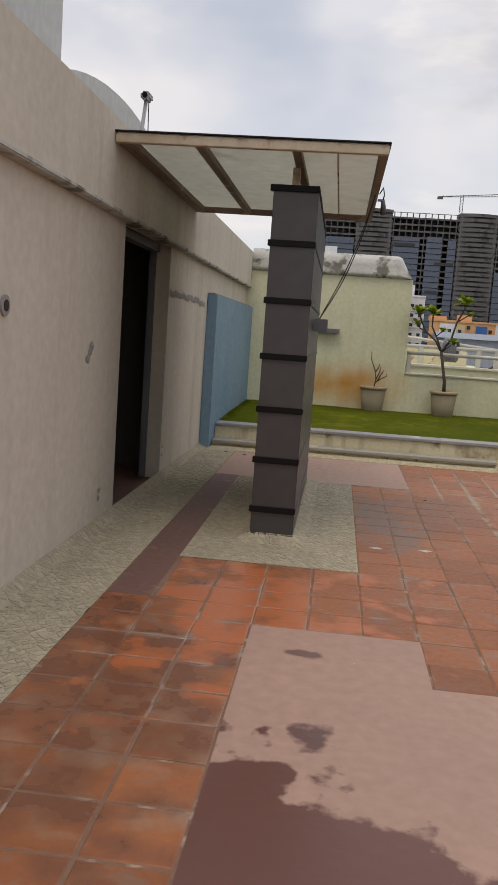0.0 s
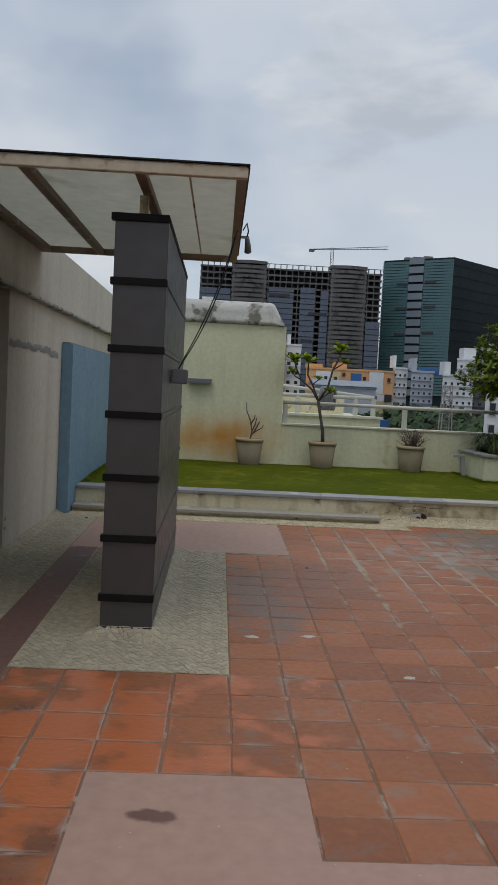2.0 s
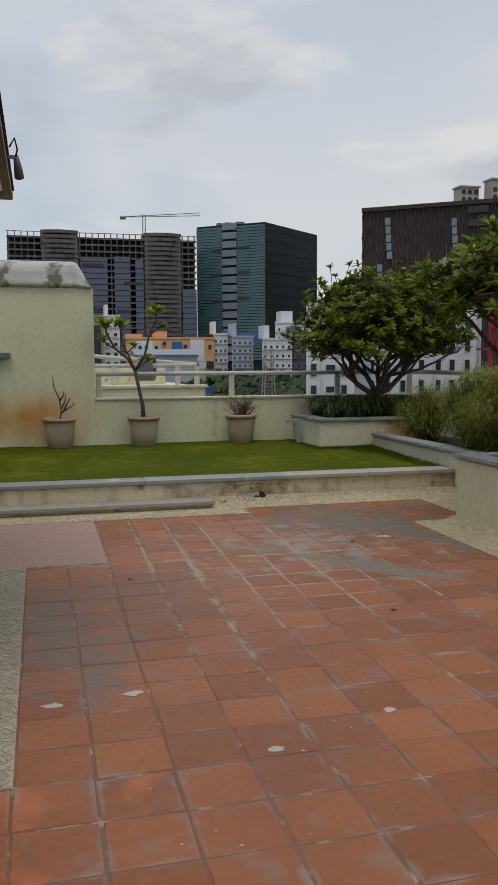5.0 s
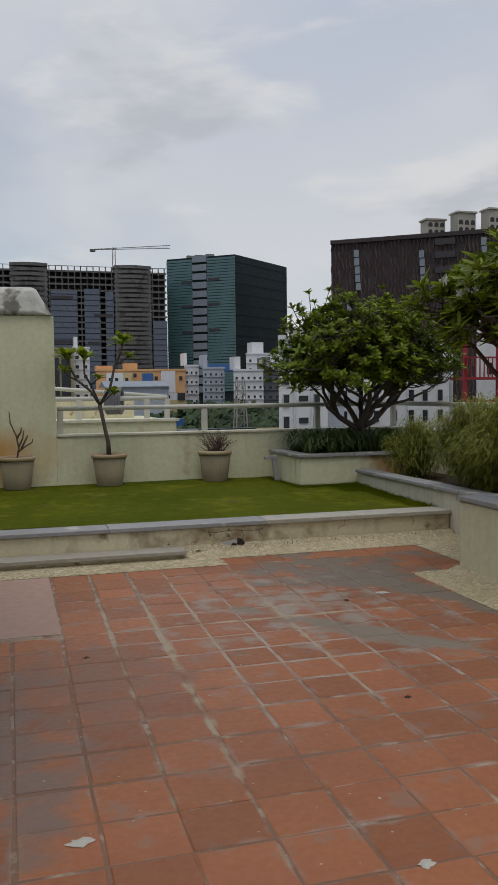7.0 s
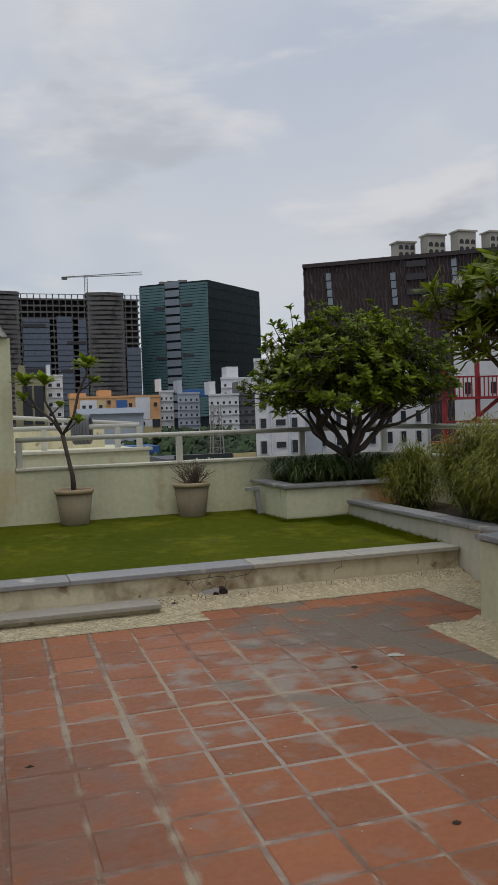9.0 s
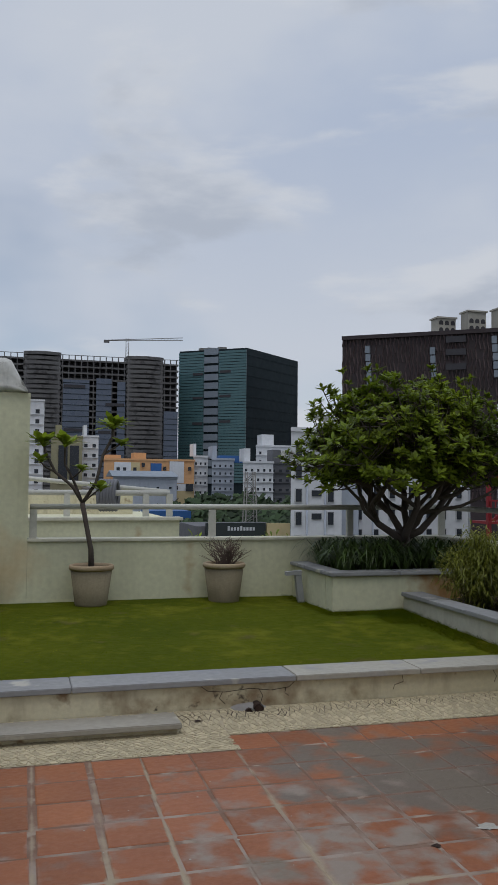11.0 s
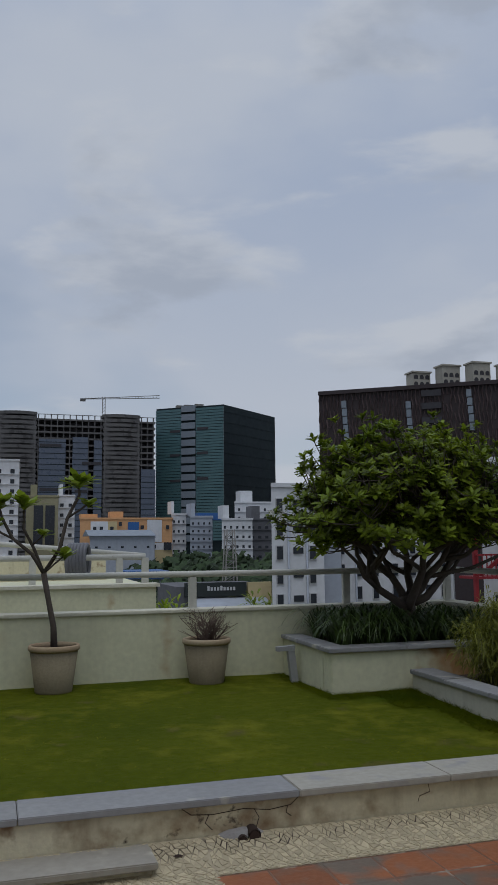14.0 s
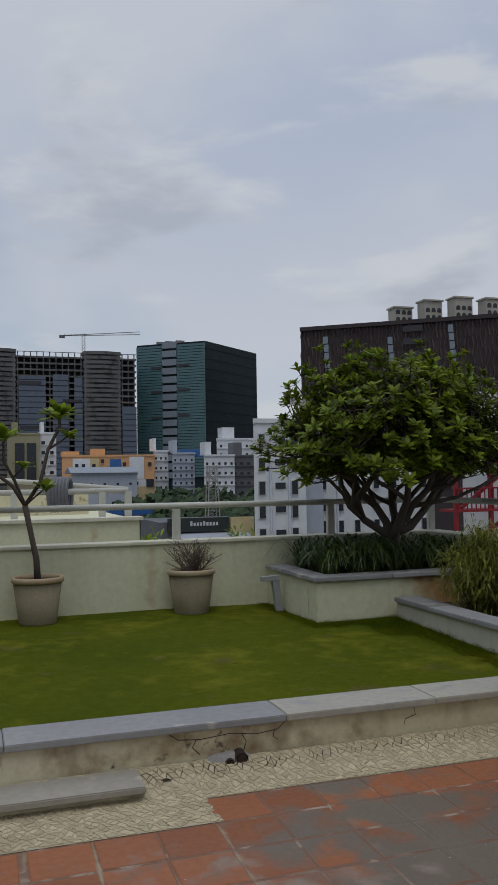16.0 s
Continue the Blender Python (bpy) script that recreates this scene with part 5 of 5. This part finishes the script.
# middle distance
city_block("white_balcony_tower", -6, 5.0, 150, 165, 16.0, CITYW, "tall white apartment tower with balconies", 5, 11, 1.1, 1.1, 1.8, 1.75)
kb = city_block("khaki_office", 6.4, 11.9, 152, 165, 9.9, KHAKI, "khaki office block with dark tall glazing", 0, 0, 1, 1, 1, 1, sills=False)
for x0, x1 in ((7.7, 9.3), (9.7, 11.3)):
    part("window", box_bm(x0, x1, 151.8, 151.999, 1.5, 8.4), WINDOW, kb)
city_block("white_flats", 12.0, 15.0, 155, 165, 10.2, CITYW, "narrow white block of flats", 2, 6, 1.0, 0.9, 1.6, 1.8)
ob = city_block("orange_school", 13.6, 27.9, 130, 142, 5.3, ORANGE, "orange and white school building with small windows", 0, 0, 1, 1, 1, 1, sills=False, roofs=((0.02, 0.2, 0.6), (0.34, 0.48, 1.0)))
for x0, x1, z0, z1, m in ((15.2, 17.8, 2.6, 5.0, CITYW), (17.8, 19.2, 2.6, 5.0, YELLOW), (20.9, 22.6, 2.8, 4.9, BLUEROOF), (23.9, 26.2, 1.8, 5.25, CITYW), (13.7, 27.8, -3, 0.6, YELLOW), (21.5, 27.8, 0.6, 1.7, CITYW)):
    part("wall_panel", box_bm(x0, x1, 129.8, 129.998, z0, z1), m, ob)
me = window_mesh(0.5, 0.6, 1)
for x, z in ((15.8, 3.9), (16.8, 3.9), (18.4, 3.9), (19.7, 4.6), (20.3, 3.4), (23.1, 4.1), (27.1, 4.1), (23.2, 2.6), (25.0, 1.1), (19.8, 3.2)):
    piece("window", me, ob, (x, 129.7, z))
for x0, x1 in ((22.2, 23.4), (26.5, 27.7)):
    part("window", box_bm(x0, x1, 129.6, 129.79, 0.55, 1.75), WINDOW, ob)
sh = city_block("grey_shed", 14.0, 23.2, 120, 128, 2.4, CITYG, "long grey shed with a blue-grey metal roof", 5, 1, 0.6, 0.4, 1.3, 1, sills=False, roofs=())
bm = bmesh.new()
add_prism(bm, [(13.8, 119.5, 2.71), (13.8, 128.5, 2.71), (13.8, 124, 3.6)], (9.6, 0, 0))
part("metal_roof", bm, STRIP, sh)
city_block("white_flats", 28.0, 30.3, 131, 140, 6.0, CITYW, "white block of flats with small windows", 3, 4, 0.45, 0.6, 1.0, 1.55)
city_block("grey_flats", 30.1, 33.6, 127, 138, 5.5, CITYG, "pale grey block of flats with blue roof tank", 4, 5, 0.45, 0.55, 0.9, 1.2)
city_block("white_flats", 33.8, 38.6, 122, 136, 5.0, CITYW, "white block of flats with balconies", 5, 4, 0.55, 0.6, 1.1, 1.45)
city_block("dark_flats", 38.7, 45.5, 124, 138, 5.0, GREYD, "dark grey unfinished block of flats", 6, 4, 0.8, 0.6, 1.1, 1.5)
city_block("white_flats", 41.0, 52.0, 140, 150, 8.4, CITYW, "white block of flats behind", 7, 5, 0.6, 0.7, 1.1, 1.5)
bl = single("blue_roof_tank", box_bm(33.0, 38.0, 134, 137, 5.3, 6.5), BLUEROOF, "blue sheet roof on the flats", "roof")
hut = thing("blue_hut", (12.5, 72, -20), "small blue-roofed rooftop hut", "hut")
part("wall", box_bm(12.0, 15.2, 72, 76, -20, -1.35), CITYG, hut)
part("roof", box_bm(11.8, 15.5, 71.6, 76.4, -1.348, -0.7), BLUEROOF, hut)

# white apartment building behind the tree
wa = thing("white_apartments", (20, 45, -20), "white apartment building with dark windows and drain pipes", "building")
part("wing", receding(15.8, 18.9, 45, 56, -20, 4.7), CITYW, wa)
part("wing", receding(19.9, 28.4, 47.2, 58, -20, 5.0), CITYW, wa)
# side face between the wings, its shading painted as a grey render
part("stair_wall", receding(18.95, 20.2, 45.6, 47.15, -20, 4.6), CITYG, wa)
part("parapet", receding(15.75, 18.95, 44.9, 56.1, 4.702, 4.95), CITYW, wa)
me = window_mesh(0.34, 0.72, 2)
fr = mesh_of("frame", box_bm(-0.22, 0.22, -0.06, 0.02, -0.41, 0.41), FRAMEW)
for x, cols in ((16.25, 0), (17.35, 1), (18.2, 2)):
    for j in range(8):
        z = 3.7 - 1.32 * j
        if cols == 1:
            piece("window", window_mesh(0.58, 0.34, 2), wa, (x, 44.95, z + 0.12))
        else:
            piece("window", me, piece("window_frame", fr, wa, (x, 44.985, z)), (0, -0.055, 0))
for x in (20.9, 22.0, 23.1, 24.4, 25.6, 26.6, 27.7):
    for j in range(7):
        z = 3.9 - 1.32 * j
        piece("window", me, piece("window_frame", fr, wa, (x, 47.18, z)), (0, -0.055, 0))
for x, y in ((16.75, 44.9), (17.85, 44.9), (21.8, 47.1), (25.3, 47.1)):
    bm = bmesh.new()
    add_tube(bm, [(x, y, -18), (x, y, 4.4)], 0.06, 6)
    part("drain_pipe", bm, CITYG, wa)
pb = city_block("pale_block", 28.5, 36, 44, 54, 6.3, CITYW, "plain white block with a pale flat wall", 4, 5, 0.6, 1.1, 3.4, 2.4, sills=False, roofs=())
cs = thing("concrete_stair_tower", (27.8, 36, -20), "bare grey concrete stair tower", "building")
part("wall", receding(26.7, 30, 35, 40, -20, 4.9), CONCL, cs)
part("roof", receding(26.5, 30.2, 34.8, 40.2, 4.902, 5.2), CONCL, cs)
# red fire escape
fe = thing("red_fire_escape", (24.2, 35, -20), "red painted steel fire escape stair", "fire escape")
for x in (22.4, 24.3, 26.2):
    part("post", box_bm(x - 0.09, x + 0.09, 35.0, 35.18, -20, 4.0), RED, fe)
for z in (-2.6, 0.0, 2.2):
    part("landing", box_bm(22.3, 26.3, 34.9, 36.4, z - 0.12, z), RED, fe)
    part("handrail", box_bm(22.3, 26.3, 34.88, 34.94, z + 0.95, z + 1.03), RED, fe)
    for k in range(17):
        part("baluster", box_bm(22.4 + 0.24 * k, 22.45 + 0.24 * k, 34.9, 34.94, z + 0.001, z + 0.949), RED, fe)
    bm = bmesh.new()
    add_prism(bm, [(22.6, 35.5, z - 2.3), (22.9, 35.5, z - 2.3), (26.0, 35.5, z - 0.13), (25.7, 35.5, z - 0.13)], (0, 0.1, 0))
    part("stringer", bm, RED, fe)
# lattice mast and sign
lm = thing("lattice_mast", (17.5, 60, -20), "grey steel lattice telecom mast", "mast")
for sx, sy in ((-1, -1), (1, -1), (1, 1), (-1, 1)):
    bm = bmesh.new()
    add_tube(bm, [(17.5 + sx * 1.2, 60 + sy * 1.2, -20), (17.6 + sx * 0.28, 60 + sy * 0.28, 2.6)], 0.05, 5)
    part("leg", bm, CONCL, lm)
bm = bmesh.new()
for k in range(16):
    z0 = -6 + k * 0.53
    w0 = 0.28 + 0.92 * (2.6 - z0) / 22.6
    s = 1 if k % 2 else -1
    for yy in (-1, 1):
        add_tube(bm, [(17.58 - s * w0, 60 + yy * w0, z0), (17.58 + s * w0, 60 + yy * w0, z0 + 0.53)], 0.03, 4)
        add_tube(bm, [(17.58 - w0, 60 + yy * w0, z0), (17.58 + w0, 60 + yy * w0, z0)], 0.03, 4)
tagged(part("bracing", bm, CONCL, lm), kind="stuff")
sg = thing("sign_building", (14.5, 50, -20), "low building with a dark sign board and pale awning", "building")
part("wall", box_bm(11.5, 17.4, 50.2, 56, -20, -0.95), GREYD, sg)
part("side_wall", box_bm(15.9, 17.4, 49.9, 50.198, -20, -0.75), YELLOW, sg, "ochre painted wall")
part("sign_board", box_bm(12.0, 15.8, 49.9, 50.19, -1.55, -0.72), SIGN, sg)
bm = bmesh.new()
for k in range(9):
    add_box(bm, 13.35 + 0.2 * k, 13.35 + 0.2 * k + 0.13, 49.86, 49.898, -1.2, -1.0 + (0.08 if k in (0, 4) else 0))
part("lettering", bm, FRAMEW, sg, "pale illegible lettering")
bm = bmesh.new()
add_prism(bm, [(12.4, 50.18, -1.6), (12.4, 47.8, -2.2), (12.4, 47.8, -2.35), (12.4, 50.18, -1.75)], (4.6, 0, 0))
part("awning", bm, CITYG, sg)

# far woods and green tops below
v, f = [], []
r4 = random.Random(9)
for _ in range(420):
    y = r4.uniform(62, 118)
    x = y * r4.uniform(0.16, 0.46) + 1
    if abs(x - 18) < 3 and y < 66:
        continue
    top = 0.2 - (118 - y) * 0.036 + r4.uniform(-1.7, 0.5)
    rad = r4.uniform(2.2, 3.8)
    for _ in range(90):
        d = Vector((r4.gauss(0, 1), r4.gauss(0, 1), abs(r4.gauss(0, 1)))).normalized()
        c = Vector((x, y, top - rad)) + d * rad * r4.uniform(0.6, 1.1)
        a = Vector((r4.uniform(-1, 1), r4.uniform(-1, 1), r4.uniform(-0.6, 0.6))).normalized() * 0.5
        b = a.orthogonal().normalized() * 0.4
        i = len(v)
        v.extend(tuple(q) for q in (c - a, c + b, c + a * 1.1, c - b))
        f.append((i, i + 1, i + 2, i + 3))
tagged(new("far_trees", raw_mesh("far_trees", v, f, FARLEAF)), "dark green treetops between the far houses", "trees", kind="stuff")
v, f = [], []
for cx, cy, cz in ((15.4, 47, -2.1), (16.4, 47, -2.3), (8.8, 40, -1.8), (9.8, 42, -1.9)):
    for _ in range(130):
        d = Vector((r4.gauss(0, 1), r4.gauss(0, 1), r4.gauss(0, 0.7)))
        add_leaf(v, f, Vector((cx, cy, cz)) + d * 0.4, d, Vector((0, 0, 1)), 0.5, 0.16)
tagged(new("palm_tops", raw_mesh("palm_tops", v, f, YOUNG)), "bright green plant tops below the parapet", "plants", kind="stuff")

# ---- mosaic of broken chips ----
def mosaic(name, x0, x1, y0, y1, cell, material, label, height, skip=None):
    """Broken chips laid close: each one its own low block with a gap round it."""
    cs, sn = math.cos(0.6), math.sin(0.6)
    nx = ny = int(((x1 - x0) + (y1 - y0)) / cell) + 4
    mx0, my0 = (x0 + x1) / 2, (y0 + y1) / 2
    g = {}
    for i in range(nx + 1):
        for j in range(ny + 1):
            a, b2 = (i - nx / 2 + U(-0.4, 0.4)) * cell, (j - ny / 2 + (0.5 if i % 2 else 0) + U(-0.4, 0.4)) * cell
            px, py = mx0 + a * cs - b2 * sn, my0 + a * sn + b2 * cs
            w = noise.noise(Vector((px * 6, py * 6, 1.0))) * cell * 0.8
            g[i, j] = (px + w, py - w)
    v, f = [], []
    for i in range(nx):
        for j in range(ny):
            q = [g[i, j], g[i + 1, j], g[i + 1, j + 1], g[i, j + 1]]
            if not all(x0 - cell < p[0] < x1 + cell and y0 - cell < p[1] < y1 + cell for p in q) or not (x0 < sum(p[0] for p in q) / 4 < x1 and y0 < sum(p[1] for p in q) / 4 < y1):
                continue
            q = [(min(max(p[0], x0), x1), min(max(p[1], y0), y1)) for p in q]
            polys = [q]
            if rng.random() < 0.3:
                polys = [[q[0], q[1], q[2]], [q[0], q[2], q[3]]]
            for poly in polys:
                cx, cy = sum(p[0] for p in poly) / len(poly), sum(p[1] for p in poly) / len(poly)
                if skip and skip(cx, cy):
                    continue
                h = height(cx, cy)
                n = len(poly)
                b = len(v)
                lift = U(0.0012, 0.003)
                gap = 1 - U(0.0012, 0.0045) / cell * 2.0
                for s, dz in ((gap + 0.03, -0.006), (gap - 0.04, lift)):
                    for px, py in poly:
                        xx, yy = cx + (px - cx) * s, cy + (py - cy) * s
                        v.append((xx, yy, height(xx, yy) + dz))
                f.append(tuple(b + n + k for k in range(n)))
                for k in range(n):
                    f.append((b + k, b + (k + 1) % n, b + n + (k + 1) % n, b + n + k))
    ob = tagged(new(name, raw_mesh(name, v, f, material)), label, "mosaic floor", kind="stuff")
    return ob


def bed(name, x0, x1, y0, y1, height):
    """The joint bed under a mosaic, following its slope."""
    nx, ny = max(2, int((x1 - x0) / 0.03)), max(2, int((y1 - y0) / 0.03))
    vs = [(x0 + (x1 - x0) * i / nx, y0 + (y1 - y0) * j / ny) for j in range(ny + 1) for i in range(nx + 1)]
    vs = [(a, b, height(a, b) - 0.0015) for a, b in vs]
    fs = [(j * (nx + 1) + i, j * (nx + 1) + i + 1, (j + 1) * (nx + 1) + i + 1, (j + 1) * (nx + 1) + i) for j in range(ny) for i in range(nx)]
    return tagged(new(name, raw_mesh(name, vs, fs, PEBGROUT)), "dark cement bed between mosaic chips", "floor", kind="structure")


def h_mat(x, y):
    d = max(CX0 - x, x - CX1, CY0 - y, y - CY1, 0)
    return 0.006 + max(0.0, 0.055 * (1 - d / 0.11))


def h_kerb(x, y):
    return 0.006 + max(0.0, min(0.075, (y - 5.40) * 0.32))


def h_right(x, y):
    return 0.006 + max(0.0, 0.06 - (3.92 - x) * 0.5) * (1 if y < 4.1 else 0)


def h_left(x, y):
    return 0.006 + max(0.0, 0.05 - (x - X0) * 0.6)


def in_pier(x, y):
    return CX0 < x < CX1 and CY0 < y < CY1


for nm, area, cell, m, lab, h, sk in (
        ("mosaic_mat", (-1.185, 0.0, -0.033, 3.29), 0.036, PEBBLED, "grey-cream broken-chip mosaic round the pier", h_mat, in_pier),
        ("mosaic_strip", (X0 + 0.001, -1.445, -3.6, 5.2), 0.036, PEBBLED, "grey-cream broken-chip mosaic strip along the wall", h_left, None),
        ("mosaic_gravel", (X0 + 0.14, 2.165, 5.015, 5.66), 0.035, PEBBLE, "cream broken-chip mosaic border below the kerb", h_kerb, None),
        ("mosaic_gravel", (2.165, 4.75, 5.315, 5.66), 0.035, PEBBLE, "cream broken-chip mosaic border below the kerb", h_kerb, None),
        ("mosaic_gravel", (4.16, 4.75, 4.085, 5.315), 0.035, PEBBLE, "cream broken-chip mosaic in the terrace corner", h_right, None),
        ("mosaic_gravel", (3.53, 3.92, -3.0, 4.19), 0.035, PEBBLE, "cream broken-chip mosaic along the long planter", h_right, None)):
    bed("floor_bed", *area, h)
    mosaic(nm, *area, cell, m, lab, h, sk)

# droppings and debris
for x, y, s, m, nm, lab in ((0.15, 0.67, 0.05, DROP, "dropping", "white bird dropping on the tiles"), (0.51, 0.72, 0.045, DROP, "dropping", "white bird dropping on the tiles"),
                            (1.57, 0.25, 0.035, DROP, "dropping", "white bird dropping on the tiles"), (1.0, 0.02, 0.035, DROP, "dropping", "white bird dropping on the tiles"),
                            (3.0, 3.62, 0.06, DROP, "dropping", "white bird dropping on the tiles"), (0.71, 2.74, 0.022, DEBRIS, "dry_leaf", "small dark dry leaf on the tiles"),
                            (2.66, 3.49, 0.028, DEBRIS, "dry_leaf", "small dark dry leaf on the tiles"), (2.19, 1.6, 0.024, DEBRIS, "dry_leaf", "small dark dry leaf on the tiles"),
                            (-1.55, 4.9, 0.03, DEBRIS, "dry_leaf", "small dark dry leaf by the wall"), (-1.3, 4.75, 0.03, DEBRIS, "dry_leaf", "small dark dry leaf by the wall"),
                            (2.0, 5.52, 0.03, DEBRIS, "dry_leaf", "small brown debris by the step")):
    bm = bmesh.new()
    s, hh = (s * 0.8, 0.008) if m is DROP else (s * 0.7, s * 0.4)
    n = 14
    ring = [bm.verts.new((x + s * U(0.5, 1.2) * math.cos(k * math.tau / n) * 1.4, y + s * U(0.5, 1.1) * math.sin(k * math.tau / n), 0.006 if y < 5.3 else h_kerb(x, y) + 0.004)) for k in range(n)]
    top = bm.verts.new((x, y, (0.006 if y < 5.3 else h_kerb(x, y)) + hh))
    for k in range(n):
        bm.faces.new((ring[k], ring[(k + 1) % n], top))
    bm.faces.new(ring[::-1])
    single(nm, bm, m, lab, "debris")
v, f = [], []
for _ in range(260):
    x, y, s = U(-1.0, 3.4), U(-1.9, 4.6), U(0.002, 0.007)
    b = len(v)
    for k in range(6):
        v.append((x + s * U(0.6, 1.3) * math.cos(k * math.tau / 6), y + s * U(0.6, 1.2) * math.sin(k * math.tau / 6), 0.0068))
    f.append(tuple(range(b, b + 6)))
tagged(new("speckles", raw_mesh("speckles", v, f, DROP)), "tiny white specks of dirt on the tiles", "debris", kind="stuff")

# ---- terracotta tiles, last ----
def tile_mesh(w, h):
    bm = bmesh.new()
    t, e = 0.0045, 0.006
    lo = [bm.verts.new((sx * w / 2, sy * h / 2, -0.008)) for sx, sy in ((-1, -1), (1, -1), (1, 1), (-1, 1))]
    md = [bm.verts.new((sx * w / 2, sy * h / 2, t - 0.003)) for sx, sy in ((-1, -1), (1, -1), (1, 1), (-1, 1))]
    hi = [bm.verts.new((sx * (w / 2 - e), sy * (h / 2 - e), t)) for sx, sy in ((-1, -1), (1, -1), (1, 1), (-1, 1))]
    for k in range(4):
        bm.faces.new((lo[k], lo[(k + 1) % 4], md[(k + 1) % 4], md[k]))
        bm.faces.new((md[k], md[(k + 1) % 4], hi[(k + 1) % 4], hi[k]))
    bm.faces.new(hi)
    return mesh_of("tile", bm, TILE)


shapes = [tile_mesh(P - g, P - g2) for g, g2 in ((0.008, 0.008), (0.012, 0.010), (0.009, 0.014))]
worn = [tile_mesh(P - g, P - g2) for g, g2 in ((0.014, 0.012), (0.026, 0.014), (0.012, 0.024), (0.020, 0.018), (0.010, 0.012))]


def tiled(x, y):
    if -1.22 < x < 0.02 and -0.02 < y < 3.31 or -1.46 < x < 0.58 and 3.2 < y < 4.95:
        return False
    if x > -0.58 and y < -1.78 or -0.58 < x < 0.29 and y < -1.20:
        return False
    if y > 4.9 and x < 2.03 or y > 5.19:
        return False
    if x > 4.06 or x > 3.48 and y < 4.06 or x < -1.44:
        return False
    return not (x < -1.19 and -1.0 < y < 3.3)


def settled(x, y):
    """The tiling drifts a little wider and to one side beyond the first rows."""
    k = max(0.0, y - 1.0)
    return x + 0.025 * k * min(1.0, max(0.0, x - 0.3)), y + 0.030 * k


rest_v, rest_f = [], []
count = 0
spots = []
for i in range(-5, 15):
    for j in range(-31, 19):
        x, y = (i + 0.5) * P, -0.035 + (j + 0.5) * P
        if tiled(x, y):
            spots.append((x, y))
near_spots = [s for s in spots if -0.3 < s[0] < 3.2 and -1.9 < s[1] < 4.4 or s[0] < -0.3 and -2.4 < s[1] < 0][:300]
chosen = set(near_spots)
for x, y in spots:
    near = (x, y) in chosen
    x, y = settled(x, y)
    dz, tx, ty = U(-0.0015, 0.0015), U(-0.004, 0.004), U(-0.004, 0.004)
    if near:
        piece("tile", rng.choice(worn if (0.8 < x < 3.2 and 1.2 < y) else shapes), floor, (x + U(-0.004, 0.004), y + U(-0.004, 0.004), dz), (tx, ty, U(-0.014, 0.014)))
    else:
        b = len(rest_v)
        w = P / 2 - 0.006
        for hgt, ww in ((-0.008, w), (0.0015, w), (0.0045, w - 0.006)):
            rest_v.extend(((x - ww, y - ww, hgt + dz), (x + ww, y - ww, hgt + dz), (x + ww, y + ww, hgt + dz), (x - ww, y + ww, hgt + dz)))
        for r in (0, 4):
            for k in range(4):
                rest_f.append((b + r + k, b + r + (k + 1) % 4, b + r + 4 + (k + 1) % 4, b + r + 4 + k))
        rest_f.append((b + 8, b + 9, b + 10, b + 11))
tagged(hang(new("tiles", raw_mesh("tiles", rest_v, rest_f, TILEREST)), floor), "terracotta tiles", kind="stuff")
